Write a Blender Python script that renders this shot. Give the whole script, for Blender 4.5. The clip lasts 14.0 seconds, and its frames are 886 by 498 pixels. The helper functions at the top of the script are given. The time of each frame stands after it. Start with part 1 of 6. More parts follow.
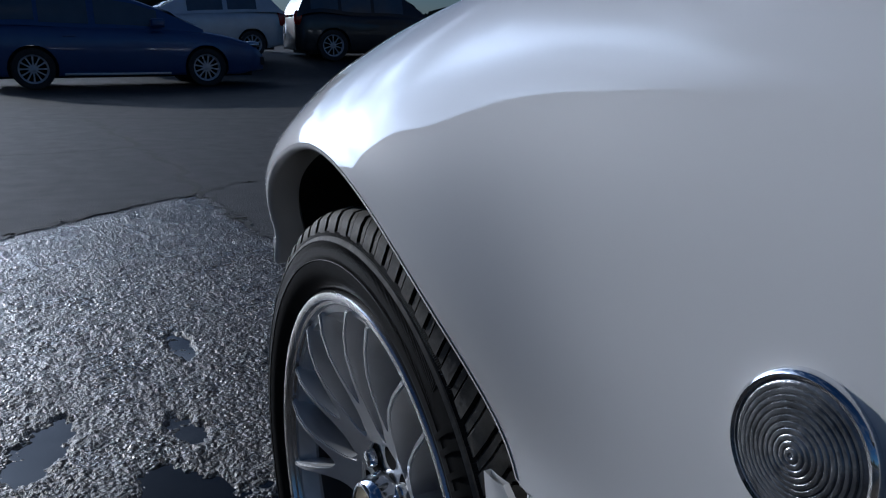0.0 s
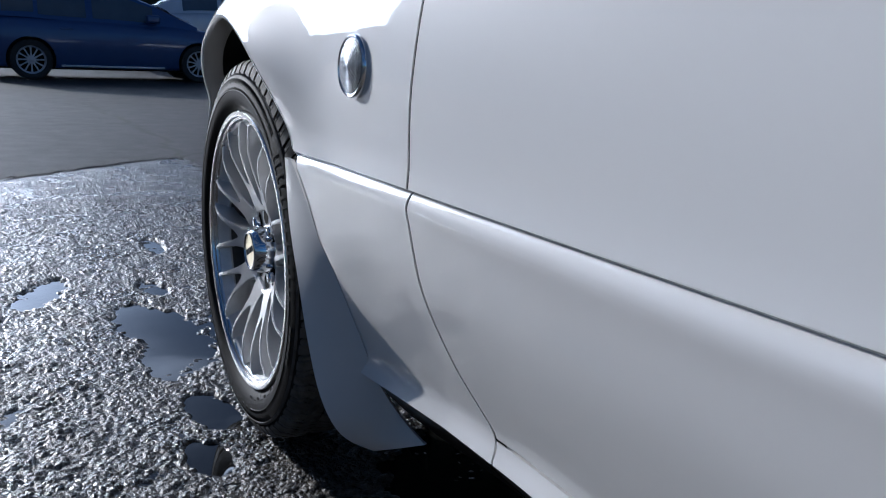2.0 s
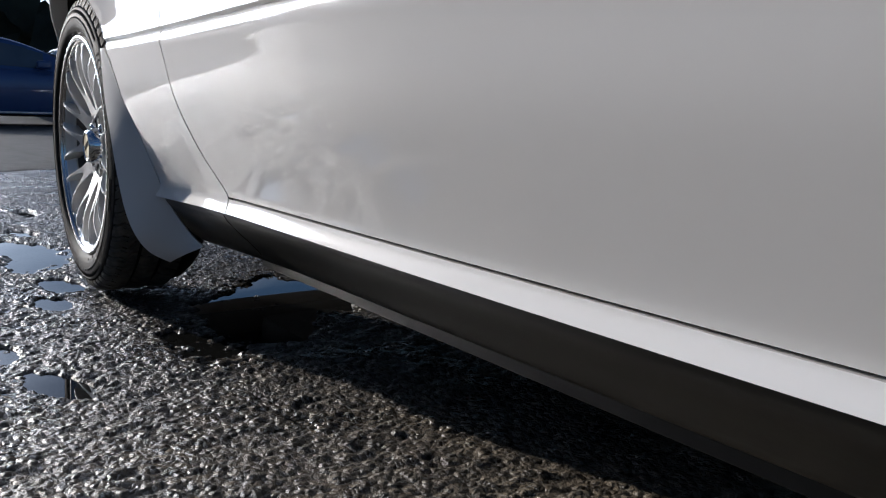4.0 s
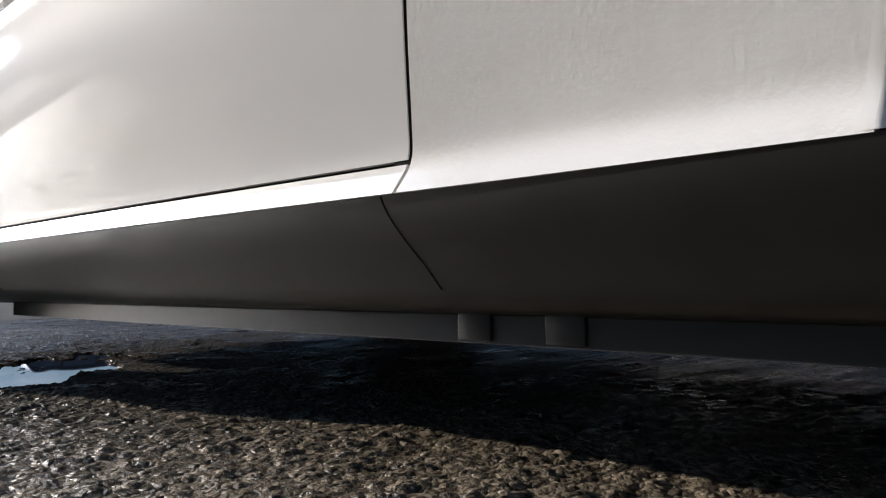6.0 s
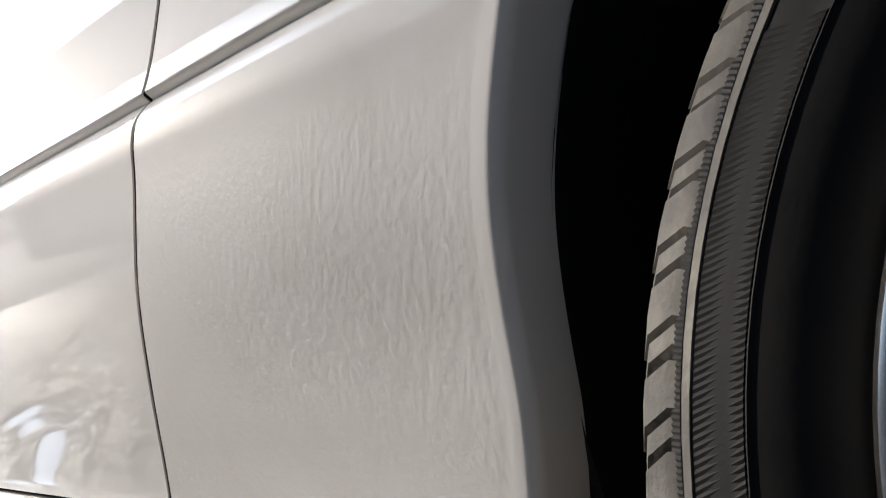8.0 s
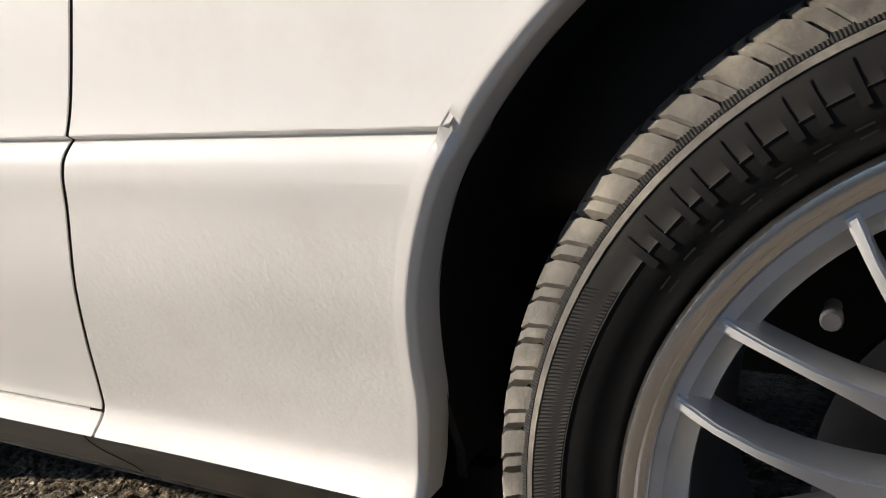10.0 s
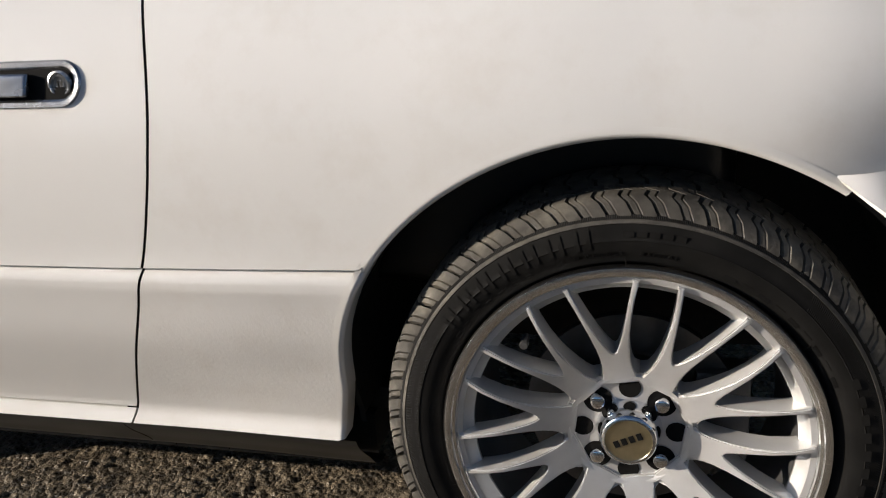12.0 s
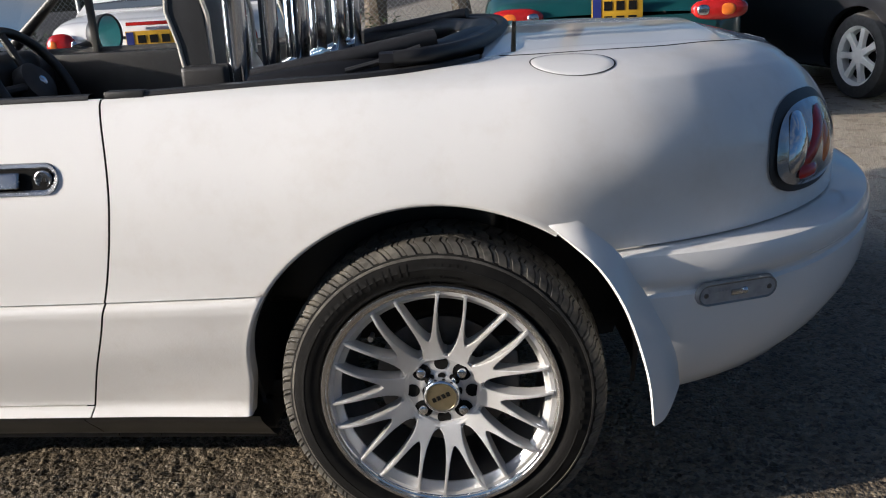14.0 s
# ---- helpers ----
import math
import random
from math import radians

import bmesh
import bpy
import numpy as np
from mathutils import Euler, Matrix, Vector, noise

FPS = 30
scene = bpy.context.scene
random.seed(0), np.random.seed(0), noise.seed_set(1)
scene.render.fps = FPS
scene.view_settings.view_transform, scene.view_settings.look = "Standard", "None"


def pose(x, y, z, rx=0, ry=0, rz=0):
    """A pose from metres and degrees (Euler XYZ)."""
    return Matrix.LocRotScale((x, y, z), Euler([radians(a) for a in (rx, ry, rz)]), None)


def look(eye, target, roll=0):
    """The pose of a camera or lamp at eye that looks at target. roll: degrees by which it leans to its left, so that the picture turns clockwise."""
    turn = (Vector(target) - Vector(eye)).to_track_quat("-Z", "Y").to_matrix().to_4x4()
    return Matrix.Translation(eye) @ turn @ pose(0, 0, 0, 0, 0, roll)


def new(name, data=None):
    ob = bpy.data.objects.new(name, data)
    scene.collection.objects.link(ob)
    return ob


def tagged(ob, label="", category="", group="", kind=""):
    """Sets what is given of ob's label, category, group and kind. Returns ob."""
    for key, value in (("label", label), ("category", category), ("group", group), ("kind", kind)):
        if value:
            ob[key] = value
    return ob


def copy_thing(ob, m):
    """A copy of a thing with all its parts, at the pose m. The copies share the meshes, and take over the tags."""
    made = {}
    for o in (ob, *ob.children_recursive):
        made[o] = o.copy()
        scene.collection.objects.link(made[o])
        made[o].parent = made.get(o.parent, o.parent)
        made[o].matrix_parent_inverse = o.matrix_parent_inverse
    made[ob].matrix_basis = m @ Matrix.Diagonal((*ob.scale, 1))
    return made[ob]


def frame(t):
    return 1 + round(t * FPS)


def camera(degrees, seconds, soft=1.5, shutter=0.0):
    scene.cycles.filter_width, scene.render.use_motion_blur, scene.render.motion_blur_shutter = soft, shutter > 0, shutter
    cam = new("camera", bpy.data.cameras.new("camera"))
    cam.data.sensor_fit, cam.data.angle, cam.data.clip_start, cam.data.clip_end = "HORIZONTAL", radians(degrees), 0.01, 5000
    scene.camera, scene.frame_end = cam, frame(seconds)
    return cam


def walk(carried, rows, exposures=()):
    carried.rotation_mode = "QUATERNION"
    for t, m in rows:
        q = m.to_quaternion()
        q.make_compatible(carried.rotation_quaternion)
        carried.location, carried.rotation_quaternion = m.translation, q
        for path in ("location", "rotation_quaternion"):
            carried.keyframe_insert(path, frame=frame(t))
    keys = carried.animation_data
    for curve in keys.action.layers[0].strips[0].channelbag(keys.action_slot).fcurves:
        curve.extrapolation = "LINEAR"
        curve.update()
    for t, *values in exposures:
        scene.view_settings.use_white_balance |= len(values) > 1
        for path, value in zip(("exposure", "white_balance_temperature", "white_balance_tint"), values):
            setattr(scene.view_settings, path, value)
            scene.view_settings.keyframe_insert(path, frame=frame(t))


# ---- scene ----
cam = camera(56.0, 14.0, soft=1.1)
PATH = [
    (0, (-1.629, -0.241, 0.712), (-3.337, 0.678, 0.222), 0.3),
    (0.5, (-1.498, -0.294, 0.696), (-3.202, 0.639, 0.223), 0.2),
    (1, (-1.351, -0.328, 0.669), (-3.029, 0.645, 0.179), 1.4),
    (1.5, (-1.196, -0.326, 0.62), (-2.893, 0.629, 0.122), 2.6),
    (2, (-1.053, -0.315, 0.589), (-2.776, 0.638, 0.125), 2.3),
    (2.5, (-0.908, -0.352, 0.544), (-2.600, 0.665, 0.078), 2.1),
    (3, (-0.754, -0.374, 0.495), (-2.419, 0.714, 0.058), 2.7),
    (3.2, (-0.695, -0.368, 0.474), (-2.356, 0.736, 0.050), 2.8),
    (5.3, (-0.355, -0.312, 0.221), (-1.899, 0.956, 0.118), -1.2),
    (5.5, (-0.324, -0.308, 0.206), (-1.834, 1.001, 0.136), -1.2),
    (6, (-0.242, -0.3, 0.168), (-1.662, 1.108, 0.234), -1.0),
    (6.2, (-0.212, -0.275, 0.154), (-1.635, 1.122, 0.306), -0.2),
    (6.5, (-0.178, -0.248, 0.150), (-1.550, 1.162, 0.468), 0.0),
    (6.8, (-0.149, -0.219, 0.170), (-1.481, 1.162, 0.645), 0.6),
    (7, (-0.136, -0.206, 0.192), (-1.461, 1.158, 0.741), 0.4),
    (7.2, (-0.131, -0.197, 0.213), (-1.411, 1.178, 0.827), 0.3),
    (7.5, (-0.134, -0.187, 0.253), (-1.414, 1.189, 0.842), 0.4),
    (7.7, (-0.138, -0.188, 0.277), (-1.475, 1.165, 0.785), 0.2),
    (9.8, (-0.11, -0.341, 0.493), (-1.066, 1.37, 0.096), -2.5),
    (10, (-0.103, -0.367, 0.518), (-0.99, 1.37, 0.074), -2.8),
    (10.5, (-0.093, -0.441, 0.6), (-0.825, 1.336, 0.049), -3.5),
    (11, (-0.048, -0.549, 0.671), (-0.689, 1.249, 0.076), -3.9),
    (11.5, (-0.007, -0.667, 0.732), (-0.564, 1.148, 0.103), -3.4),
    (11.8, (0.026, -0.727, 0.765), (-0.523, 1.082, 0.111), -4.2),
    (12, (0.017, -0.804, 0.796), (-0.455, 1.031, 0.155), -3.3),
    (12.5, (0.024, -0.938, 0.869), (-0.301, 0.922, 0.209), -3.3),
    (13, (0.061, -1.033, 0.905), (-0.191, 0.837, 0.242), -2.9),
    (13.5, (0.119, -1.162, 0.952), (-0.109, 0.724, 0.325), -2.9),
    (14, (0.151, -1.254, 0.969), (-0.041, 0.639, 0.355), -3.3),
]
walk(cam, [(t, look(e, g, r)) for t, e, g, r in PATH],
     exposures=[(0, -2.0, 4650, 11), (0.5, -1.86, 4650, 11), (1.0, -1.80, 4650, 11), (1.5, -1.36, 4700, 11), (2.5, -1.0, 4850, 12), (3.2, -0.95, 5050, 12), (5.3, -0.95, 5350, 11), (6.0, -0.52, 5450, 11), (6.5, -0.25, 5550, 11), (7.0, -0.48, 5350, 11), (7.6, -0.68, 5450, 11), (9.8, -0.02, 5850, 11), (12, -0.54, 5850, 11), (14, -0.38, 5650, 11)])

# ---- light ----
SUN = Vector((-0.922, -0.303, 0.238)).normalized()
world = bpy.data.worlds.new("sky")
scene.world = world
world.use_nodes = True
wn = world.node_tree
wn.nodes.clear()
w_out = wn.nodes.new("ShaderNodeOutputWorld")
w_bg = wn.nodes.new("ShaderNodeBackground")
w_sky = wn.nodes.new("ShaderNodeTexSky")
w_sky.sky_type, w_sky.sun_disc = "NISHITA", False
w_sky.ozone_density, w_sky.dust_density = 4.0, 0.4
w_sky.sun_elevation = math.asin(SUN.z)
w_sky.sun_rotation = math.atan2(SUN.x, SUN.y)
w_bg.inputs["Strength"].default_value = 0.085
# thin broken cloud over the blue
w_co = wn.nodes.new("ShaderNodeTexCoord")
w_map = wn.nodes.new("ShaderNodeMapping")
w_map.inputs["Scale"].default_value = (1.0, 1.0, 4.0)
w_no = wn.nodes.new("ShaderNodeTexNoise")
w_no.inputs["Scale"].default_value, w_no.inputs["Detail"].default_value = 2.6, 7.0
w_ra = wn.nodes.new("ShaderNodeMapRange")
w_ra.inputs["From Min"].default_value, w_ra.inputs["From Max"].default_value = 0.50, 0.70
w_mix = wn.nodes.new("ShaderNodeMixRGB")
# cloud glows towards the sun
w_dot = wn.nodes.new("ShaderNodeVectorMath")
w_dot.operation = "DOT_PRODUCT"
w_dot.inputs[1].default_value = SUN
w_pow = wn.nodes.new("ShaderNodeMath")
w_pow.operation = "POWER"
w_pow.use_clamp = False
w_pow.inputs[1].default_value = 6.0
w_max = wn.nodes.new("ShaderNodeMath")
w_max.operation = "MAXIMUM"
w_max.inputs[1].default_value = 0.0
w_mad = wn.nodes.new("ShaderNodeMath")
w_mad.operation = "MULTIPLY_ADD"
w_mad.inputs[1].default_value, w_mad.inputs[2].default_value = 60.0, 3.5
w_cl = wn.nodes.new("ShaderNodeVectorMath")
w_cl.operation = "SCALE"
w_cl.inputs[0].default_value = (1.0, 0.99, 0.98)
wn.links.new(w_co.outputs["Generated"], w_dot.inputs[0])
wn.links.new(w_dot.outputs["Value"], w_max.inputs[0])
wn.links.new(w_max.outputs[0], w_pow.inputs[0])
wn.links.new(w_pow.outputs[0], w_mad.inputs[0])
wn.links.new(w_mad.outputs[0], w_cl.inputs["Scale"])
wn.links.new(w_cl.outputs[0], w_mix.inputs[2])
wn.links.new(w_co.outputs["Generated"], w_map.inputs["Vector"])
wn.links.new(w_map.outputs[0], w_no.inputs["Vector"])
wn.links.new(w_no.outputs[0], w_ra.inputs["Value"])
wn.links.new(w_ra.outputs[0], w_mix.inputs[0])
wn.links.new(w_sky.outputs[0], w_mix.inputs[1])
# bright hazy air round the low sun
w_hz = wn.nodes.new("ShaderNodeMath")
w_hz.operation = "POWER"
w_hz.inputs[1].default_value = 26.0
w_hs = wn.nodes.new("ShaderNodeVectorMath")
w_hs.operation = "SCALE"
w_hs.inputs[0].default_value = (320.0, 310.0, 296.0)
w_add = wn.nodes.new("ShaderNodeVectorMath")
w_add.operation = "ADD"
wn.links.new(w_max.outputs[0], w_hz.inputs[0])
w_ws = wn.nodes.new("ShaderNodeMapRange")
for k, v in zip(("From Min", "From Max", "To Min", "To Max"), (0.36, 0.66, 0.55, 1.35)):
    w_ws.inputs[k].default_value = v
w_hm = wn.nodes.new("ShaderNodeMath")
w_hm.operation = "MULTIPLY"
wn.links.new(w_no.outputs[0], w_ws.inputs["Value"])
wn.links.new(w_hz.outputs[0], w_hm.inputs[0])
wn.links.new(w_ws.outputs[0], w_hm.inputs[1])
wn.links.new(w_hm.outputs[0], w_hs.inputs["Scale"])
wn.links.new(w_mix.outputs[0], w_add.inputs[0])
wn.links.new(w_hs.outputs[0], w_add.inputs[1])
wn.links.new(w_add.outputs[0], w_bg.inputs["Color"])
wn.links.new(w_bg.outputs[0], w_out.inputs["Surface"])
sun = new("sun", bpy.data.lights.new("sun", "SUN"))
sun.data.energy, sun.data.angle, sun.data.color = 9.5, radians(0.55), (1.0, 0.815, 0.585)
sun.matrix_world = look((-20, -4, 4.7), Vector((-20, -4, 4.7)) - SUN)

# ---- materials ----
def mat(name, color, rough=0.5, metal=0.0, coat=0.0, grain=0.0, scale=40.0, bump=0.0, bscale=200.0,
        spec=0.5, trans=0.0, ior=1.45, bdetail=5, wear=None, wscale=4.0, wamount=0.5, rvar=0.0):
    """A surface: base colour with grain at one scale, stains at a larger one, and fine relief."""
    m = bpy.data.materials.new(name)
    m.use_nodes = True
    t = m.node_tree
    b = t.nodes["Principled BSDF"]
    b.inputs["Roughness"].default_value, b.inputs["Metallic"].default_value = rough, metal
    b.inputs["Coat Weight"].default_value, b.inputs["Coat Roughness"].default_value = coat, 0.03
    b.inputs["Specular IOR Level"].default_value = spec
    b.inputs["Transmission Weight"].default_value, b.inputs["IOR"].default_value = trans, ior
    b.inputs["Base Color"].default_value = (*color, 1)
    co = t.nodes.new("ShaderNodeTexCoord")
    last = None
    if grain:
        n = t.nodes.new("ShaderNodeTexNoise")
        n.inputs["Scale"].default_value, n.inputs["Detail"].default_value = scale, 6
        t.links.new(co.outputs["Object"], n.inputs["Vector"])
        r = t.nodes.new("ShaderNodeMapRange")
        r.inputs["From Min"].default_value, r.inputs["From Max"].default_value = 0.3, 0.7
        r.inputs["To Min"].default_value, r.inputs["To Max"].default_value = 1 - grain, 1 + grain
        t.links.new(n.outputs[0], r.inputs["Value"])
        x = t.nodes.new("ShaderNodeMixRGB")
        x.blend_type = "MULTIPLY"
        x.inputs[0].default_value = 1
        x.inputs[1].default_value = (*color, 1)
        t.links.new(r.outputs[0], x.inputs[2])
        last = x.outputs[0]
    if wear:
        n = t.nodes.new("ShaderNodeTexNoise")
        n.inputs["Scale"].default_value, n.inputs["Detail"].default_value = wscale, 8
        n.inputs["Roughness"].default_value = 0.65
        t.links.new(co.outputs["Object"], n.inputs["Vector"])
        r = t.nodes.new("ShaderNodeMapRange")
        r.inputs["From Min"].default_value, r.inputs["From Max"].default_value = 0.48, 0.75
        r.inputs["To Max"].default_value = wamount
        t.links.new(n.outputs[0], r.inputs["Value"])
        x = t.nodes.new("ShaderNodeMixRGB")
        t.links.new(r.outputs[0], x.inputs[0])
        if last:
            t.links.new(last, x.inputs[1])
        else:
            x.inputs[1].default_value = (*color, 1)
        x.inputs[2].default_value = (*wear, 1)
        last = x.outputs[0]
        if rvar:
            rr = t.nodes.new("ShaderNodeMapRange")
            rr.inputs["To Min"].default_value, rr.inputs["To Max"].default_value = rough, rough + rvar
            t.links.new(n.outputs[0], rr.inputs["Value"])
            t.links.new(rr.outputs[0], b.inputs["Roughness"])
    if last:
        t.links.new(last, b.inputs["Base Color"])
    if bump:
        n = t.nodes.new("ShaderNodeTexNoise")
        n.inputs["Scale"].default_value, n.inputs["Detail"].default_value = bscale, bdetail
        t.links.new(co.outputs["Object"], n.inputs["Vector"])
        u = t.nodes.new("ShaderNodeBump")
        u.inputs["Strength"].default_value, u.inputs["Distance"].default_value = 1.0, bump
        t.links.new(n.outputs[0], u.inputs["Height"])
        t.links.new(u.outputs[0], b.inputs["Normal"])
    return m


PAINT = mat("white_paint", (0.80, 0.79, 0.765), 0.5, spec=0.06, coat=1.0, grain=0.015, scale=3.0, wear=(0.72, 0.70, 0.66), wscale=2.5, wamount=0.14)
CHIP = mat("stone_guard_paint", (0.80, 0.79, 0.765), 0.45, spec=0.1, coat=0.9, grain=0.02, scale=6.0, bump=0.00028, bscale=230.0, bdetail=3,
           wear=(0.66, 0.62, 0.56), wscale=14.0, wamount=0.35)
def stone_guard(m):
    """Confines the rough stone-guard relief of a paint to below the body line."""
    t = m.node_tree
    u = next(n for n in t.nodes if n.type == "BUMP")
    co = next(n for n in t.nodes if n.type == "TEX_COORD")
    sep = t.nodes.new("ShaderNodeSeparateXYZ")
    t.links.new(co.outputs["Object"], sep.inputs[0])
    r = t.nodes.new("ShaderNodeMapRange")
    r.inputs["From Min"].default_value, r.inputs["From Max"].default_value = 0.455, 0.42
    t.links.new(sep.outputs["Z"], r.inputs["Value"])
    t.links.new(r.outputs[0], u.inputs["Strength"])
    t.links.new(u.outputs[0], t.nodes["Principled BSDF"].inputs["Coat Normal"])
    return m


stone_guard(CHIP)


def road_film(m):
    """A film of road dirt dulls the gloss of a paint low on the flank."""
    t = m.node_tree
    b = t.nodes["Principled BSDF"]
    co = next(n for n in t.nodes if n.type == "TEX_COORD")
    sep = t.nodes.new("ShaderNodeSeparateXYZ")
    t.links.new(co.outputs["Object"], sep.inputs[0])
    r = t.nodes.new("ShaderNodeMapRange")
    for k, v in zip(("From Min", "From Max", "To Min", "To Max"), (0.52, 0.40, 0.025, 0.055)):
        r.inputs[k].default_value = v
    t.links.new(sep.outputs["Z"], r.inputs["Value"])
    t.links.new(r.outputs[0], b.inputs["Coat Roughness"])


road_film(PAINT)
road_film(CHIP)
BLACK_SILL = mat("black_sill_paint", (0.015, 0.015, 0.0135), 0.30, coat=0.0, grain=0.15, scale=30, bump=0.00008, bscale=120, wear=(0.028, 0.025, 0.021), wscale=4, wamount=0.35, rvar=0.12)
LINER = mat("wheel_well_black", (0.012, 0.012, 0.013), 0.8, grain=0.3, scale=20, bump=0.002, bscale=30)
TYRE = mat("tyre_rubber", (0.0095, 0.0093, 0.0090), 0.56, spec=0.12, grain=0.3, scale=35, bump=0.00015, bscale=260, wear=(0.015, 0.0142, 0.013), wscale=9, wamount=0.5, rvar=0.2)
TREAD = mat("tread_rubber_dusty", (0.055, 0.051, 0.044), 0.75, grain=0.3, scale=60, bump=0.0005, bscale=250, wear=(0.20, 0.185, 0.15), wscale=16, wamount=0.8)
ALLOY = mat("silver_alloy", (0.66, 0.66, 0.66), 0.30, metal=0.5, coat=0.3, grain=0.08, scale=14, bump=0.0001, bscale=400, wear=(0.30, 0.28, 0.26), wscale=12, wamount=0.35, rvar=0.2)
# dark copy of the alloy: shade behind the spokes put into its colour
ALLOY_DARK = mat("dusted_and_shaded_alloy", (0.13, 0.13, 0.135), 0.45, metal=0.7, grain=0.25, scale=20, wear=(0.05, 0.045, 0.04), wscale=10, wamount=0.6)
CHROME = mat("chrome", (0.80, 0.81, 0.83), 0.07, metal=1.0, grain=0.03, scale=8)
DARK_CHROME = mat("darker_chrome", (0.42, 0.43, 0.45), 0.16, metal=1.0, grain=0.12, scale=40, wear=(0.2, 0.2, 0.2), wscale=25, wamount=0.5, rvar=0.2)
# disc steel lowered in tone for the shade behind the spokes
STEEL = mat("brake_steel", (0.11, 0.105, 0.10), 0.45, metal=0.9, grain=0.2, scale=30)
POLISH = mat("polished_rim_lip", (0.78, 0.775, 0.77), 0.13, metal=1.0, grain=0.05, scale=25, wear=(0.5, 0.49, 0.48), wscale=14, wamount=0.4, rvar=0.15)
GOLD = mat("brushed_brass_cap", (0.50, 0.43, 0.27), 0.28, metal=0.9, grain=0.1, scale=90)
TRIM = mat("black_rubber_trim", (0.02, 0.02, 0.021), 0.45, grain=0.2, scale=40, bump=0.0003)
VINYL = mat("black_vinyl", (0.014, 0.014, 0.015), 0.36, grain=0.2, scale=18, bump=0.00025, bscale=220)
PLASTIC = mat("dark_plastic", (0.022, 0.022, 0.024), 0.5, grain=0.15, scale=30, bump=0.0003)
# near-black for joints and marks, and in place of shade in gaps, recesses
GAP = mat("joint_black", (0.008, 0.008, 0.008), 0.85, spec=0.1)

# ---- building helpers ----
def spline(pts):
    """A smooth curve through (x, value) pairs."""
    xs = np.array([p[0] for p in pts], float)
    vs = np.array([p[1] for p in pts], float)
    sl = np.zeros_like(vs)
    dx, dv = np.diff(xs), np.diff(vs)
    r = dv / dx
    sl[1:-1] = (r[:-1] * dx[1:] + r[1:] * dx[:-1]) / (dx[:-1] + dx[1:])
    sl[0], sl[-1] = r[0], r[-1]

    def f(x):
        x = np.clip(np.asarray(x, float), xs[0], xs[-1])
        i = np.clip(np.searchsorted(xs, x) - 1, 0, len(xs) - 2)
        h = dx[i]
        t = (x - xs[i]) / h
        return (vs[i] * (1 + 2 * t) * (1 - t) ** 2 + h * sl[i] * t * (1 - t) ** 2
                + vs[i + 1] * t * t * (3 - 2 * t) + h * sl[i + 1] * t * t * (t - 1))
    return f


def smooth(t):
    t = np.clip(t, 0, 1)
    return t * t * (3 - 2 * t)


def part(name, bm, material, parent=None, label="", shade=True):
    """Links a bmesh, or (verts, faces), as one mesh object under parent."""
    me = bpy.data.meshes.new(name)
    if isinstance(bm, tuple):
        me.from_pydata([tuple(v) for v in bm[0]], [], bm[1])
    else:
        bm.to_mesh(me)
        bm.free()
    me.materials.append(material)
    if shade:
        me.polygons.foreach_set("use_smooth", [True] * len(me.polygons))
        me.set_sharp_from_angle(angle=radians(38))
    ob = new(name, me)
    ob.parent = parent
    if label:
        ob["label"] = label
    return ob


def empty(name, label, category, group="", at=None):
    ob = new(name)
    ob.empty_display_size = 0.1
    if at:
        ob.matrix_world = at
    return tagged(ob, label, category, group)


def twin(ob, name, parent, m=None):
    """A second object on the same mesh."""
    o = new(name, ob.data)
    o.parent = parent
    if m:
        o.matrix_basis = m
    return o


def box(bm, x0, x1, y0, y1, z0, z1, bevel=0.0, seg=2):
    g = bmesh.ops.create_cube(bm, size=1)
    vs = g["verts"]
    for v in vs:
        v.co = Vector(((x0 + x1) / 2 + v.co.x * (x1 - x0), (y0 + y1) / 2 + v.co.y * (y1 - y0), (z0 + z1) / 2 + v.co.z * (z1 - z0)))
    if bevel:
        es = list({e for v in vs for e in v.link_edges})
        bmesh.ops.bevel(bm, geom=es, offset=bevel, segments=seg, affect="EDGES", profile=0.6)
    return bm


def lathe(profile, seg=64, close=False, axis="y"):
    """Turns (radius, along) points round the y axis."""
    vs, fs = [], []
    n = len(profile)
    for i in range(seg):
        a = 2 * math.pi * i / seg
        for r, y in profile:
            vs.append((r * math.cos(a), y, r * math.sin(a)) if axis == "y" else (r * math.cos(a), r * math.sin(a), y))
    for i in range(seg):
        j = (i + 1) % seg
        for k in range(n if close else n - 1):
            l = (k + 1) % n
            fs.append((i * n + k, i * n + l, j * n + l, j * n + k))
    return vs, fs


def tube(points, radius, seg=10, cap=True):
    """A round bar along points; radius may be a list."""
    pts = [Vector(p) for p in points]
    rs = radius if isinstance(radius, (list, tuple)) else [radius] * len(pts)
    vs, fs = [], []
    ref = Vector((0.13, 0.2, 1)).normalized()
    for i, p in enumerate(pts):
        d = (pts[min(i + 1, len(pts) - 1)] - pts[max(i - 1, 0)]).normalized()
        if abs(d.dot(ref)) > 0.95:
            ref = Vector((1, 0.1, 0)).normalized()
        a = d.cross(ref).normalized()
        b = d.cross(a)
        for k in range(seg):
            w = 2 * math.pi * k / seg
            vs.append(p + rs[i] * (a * math.cos(w) + b * math.sin(w)))
    for i in range(len(pts) - 1):
        for k in range(seg):
            l = (k + 1) % seg
            fs.append((i * seg + k, i * seg + l, (i + 1) * seg + l, (i + 1) * seg + k))
    if cap:
        fs.append(tuple(range(seg)))
        fs.append(tuple(reversed(range((len(pts) - 1) * seg, len(pts) * seg))))
    return vs, fs


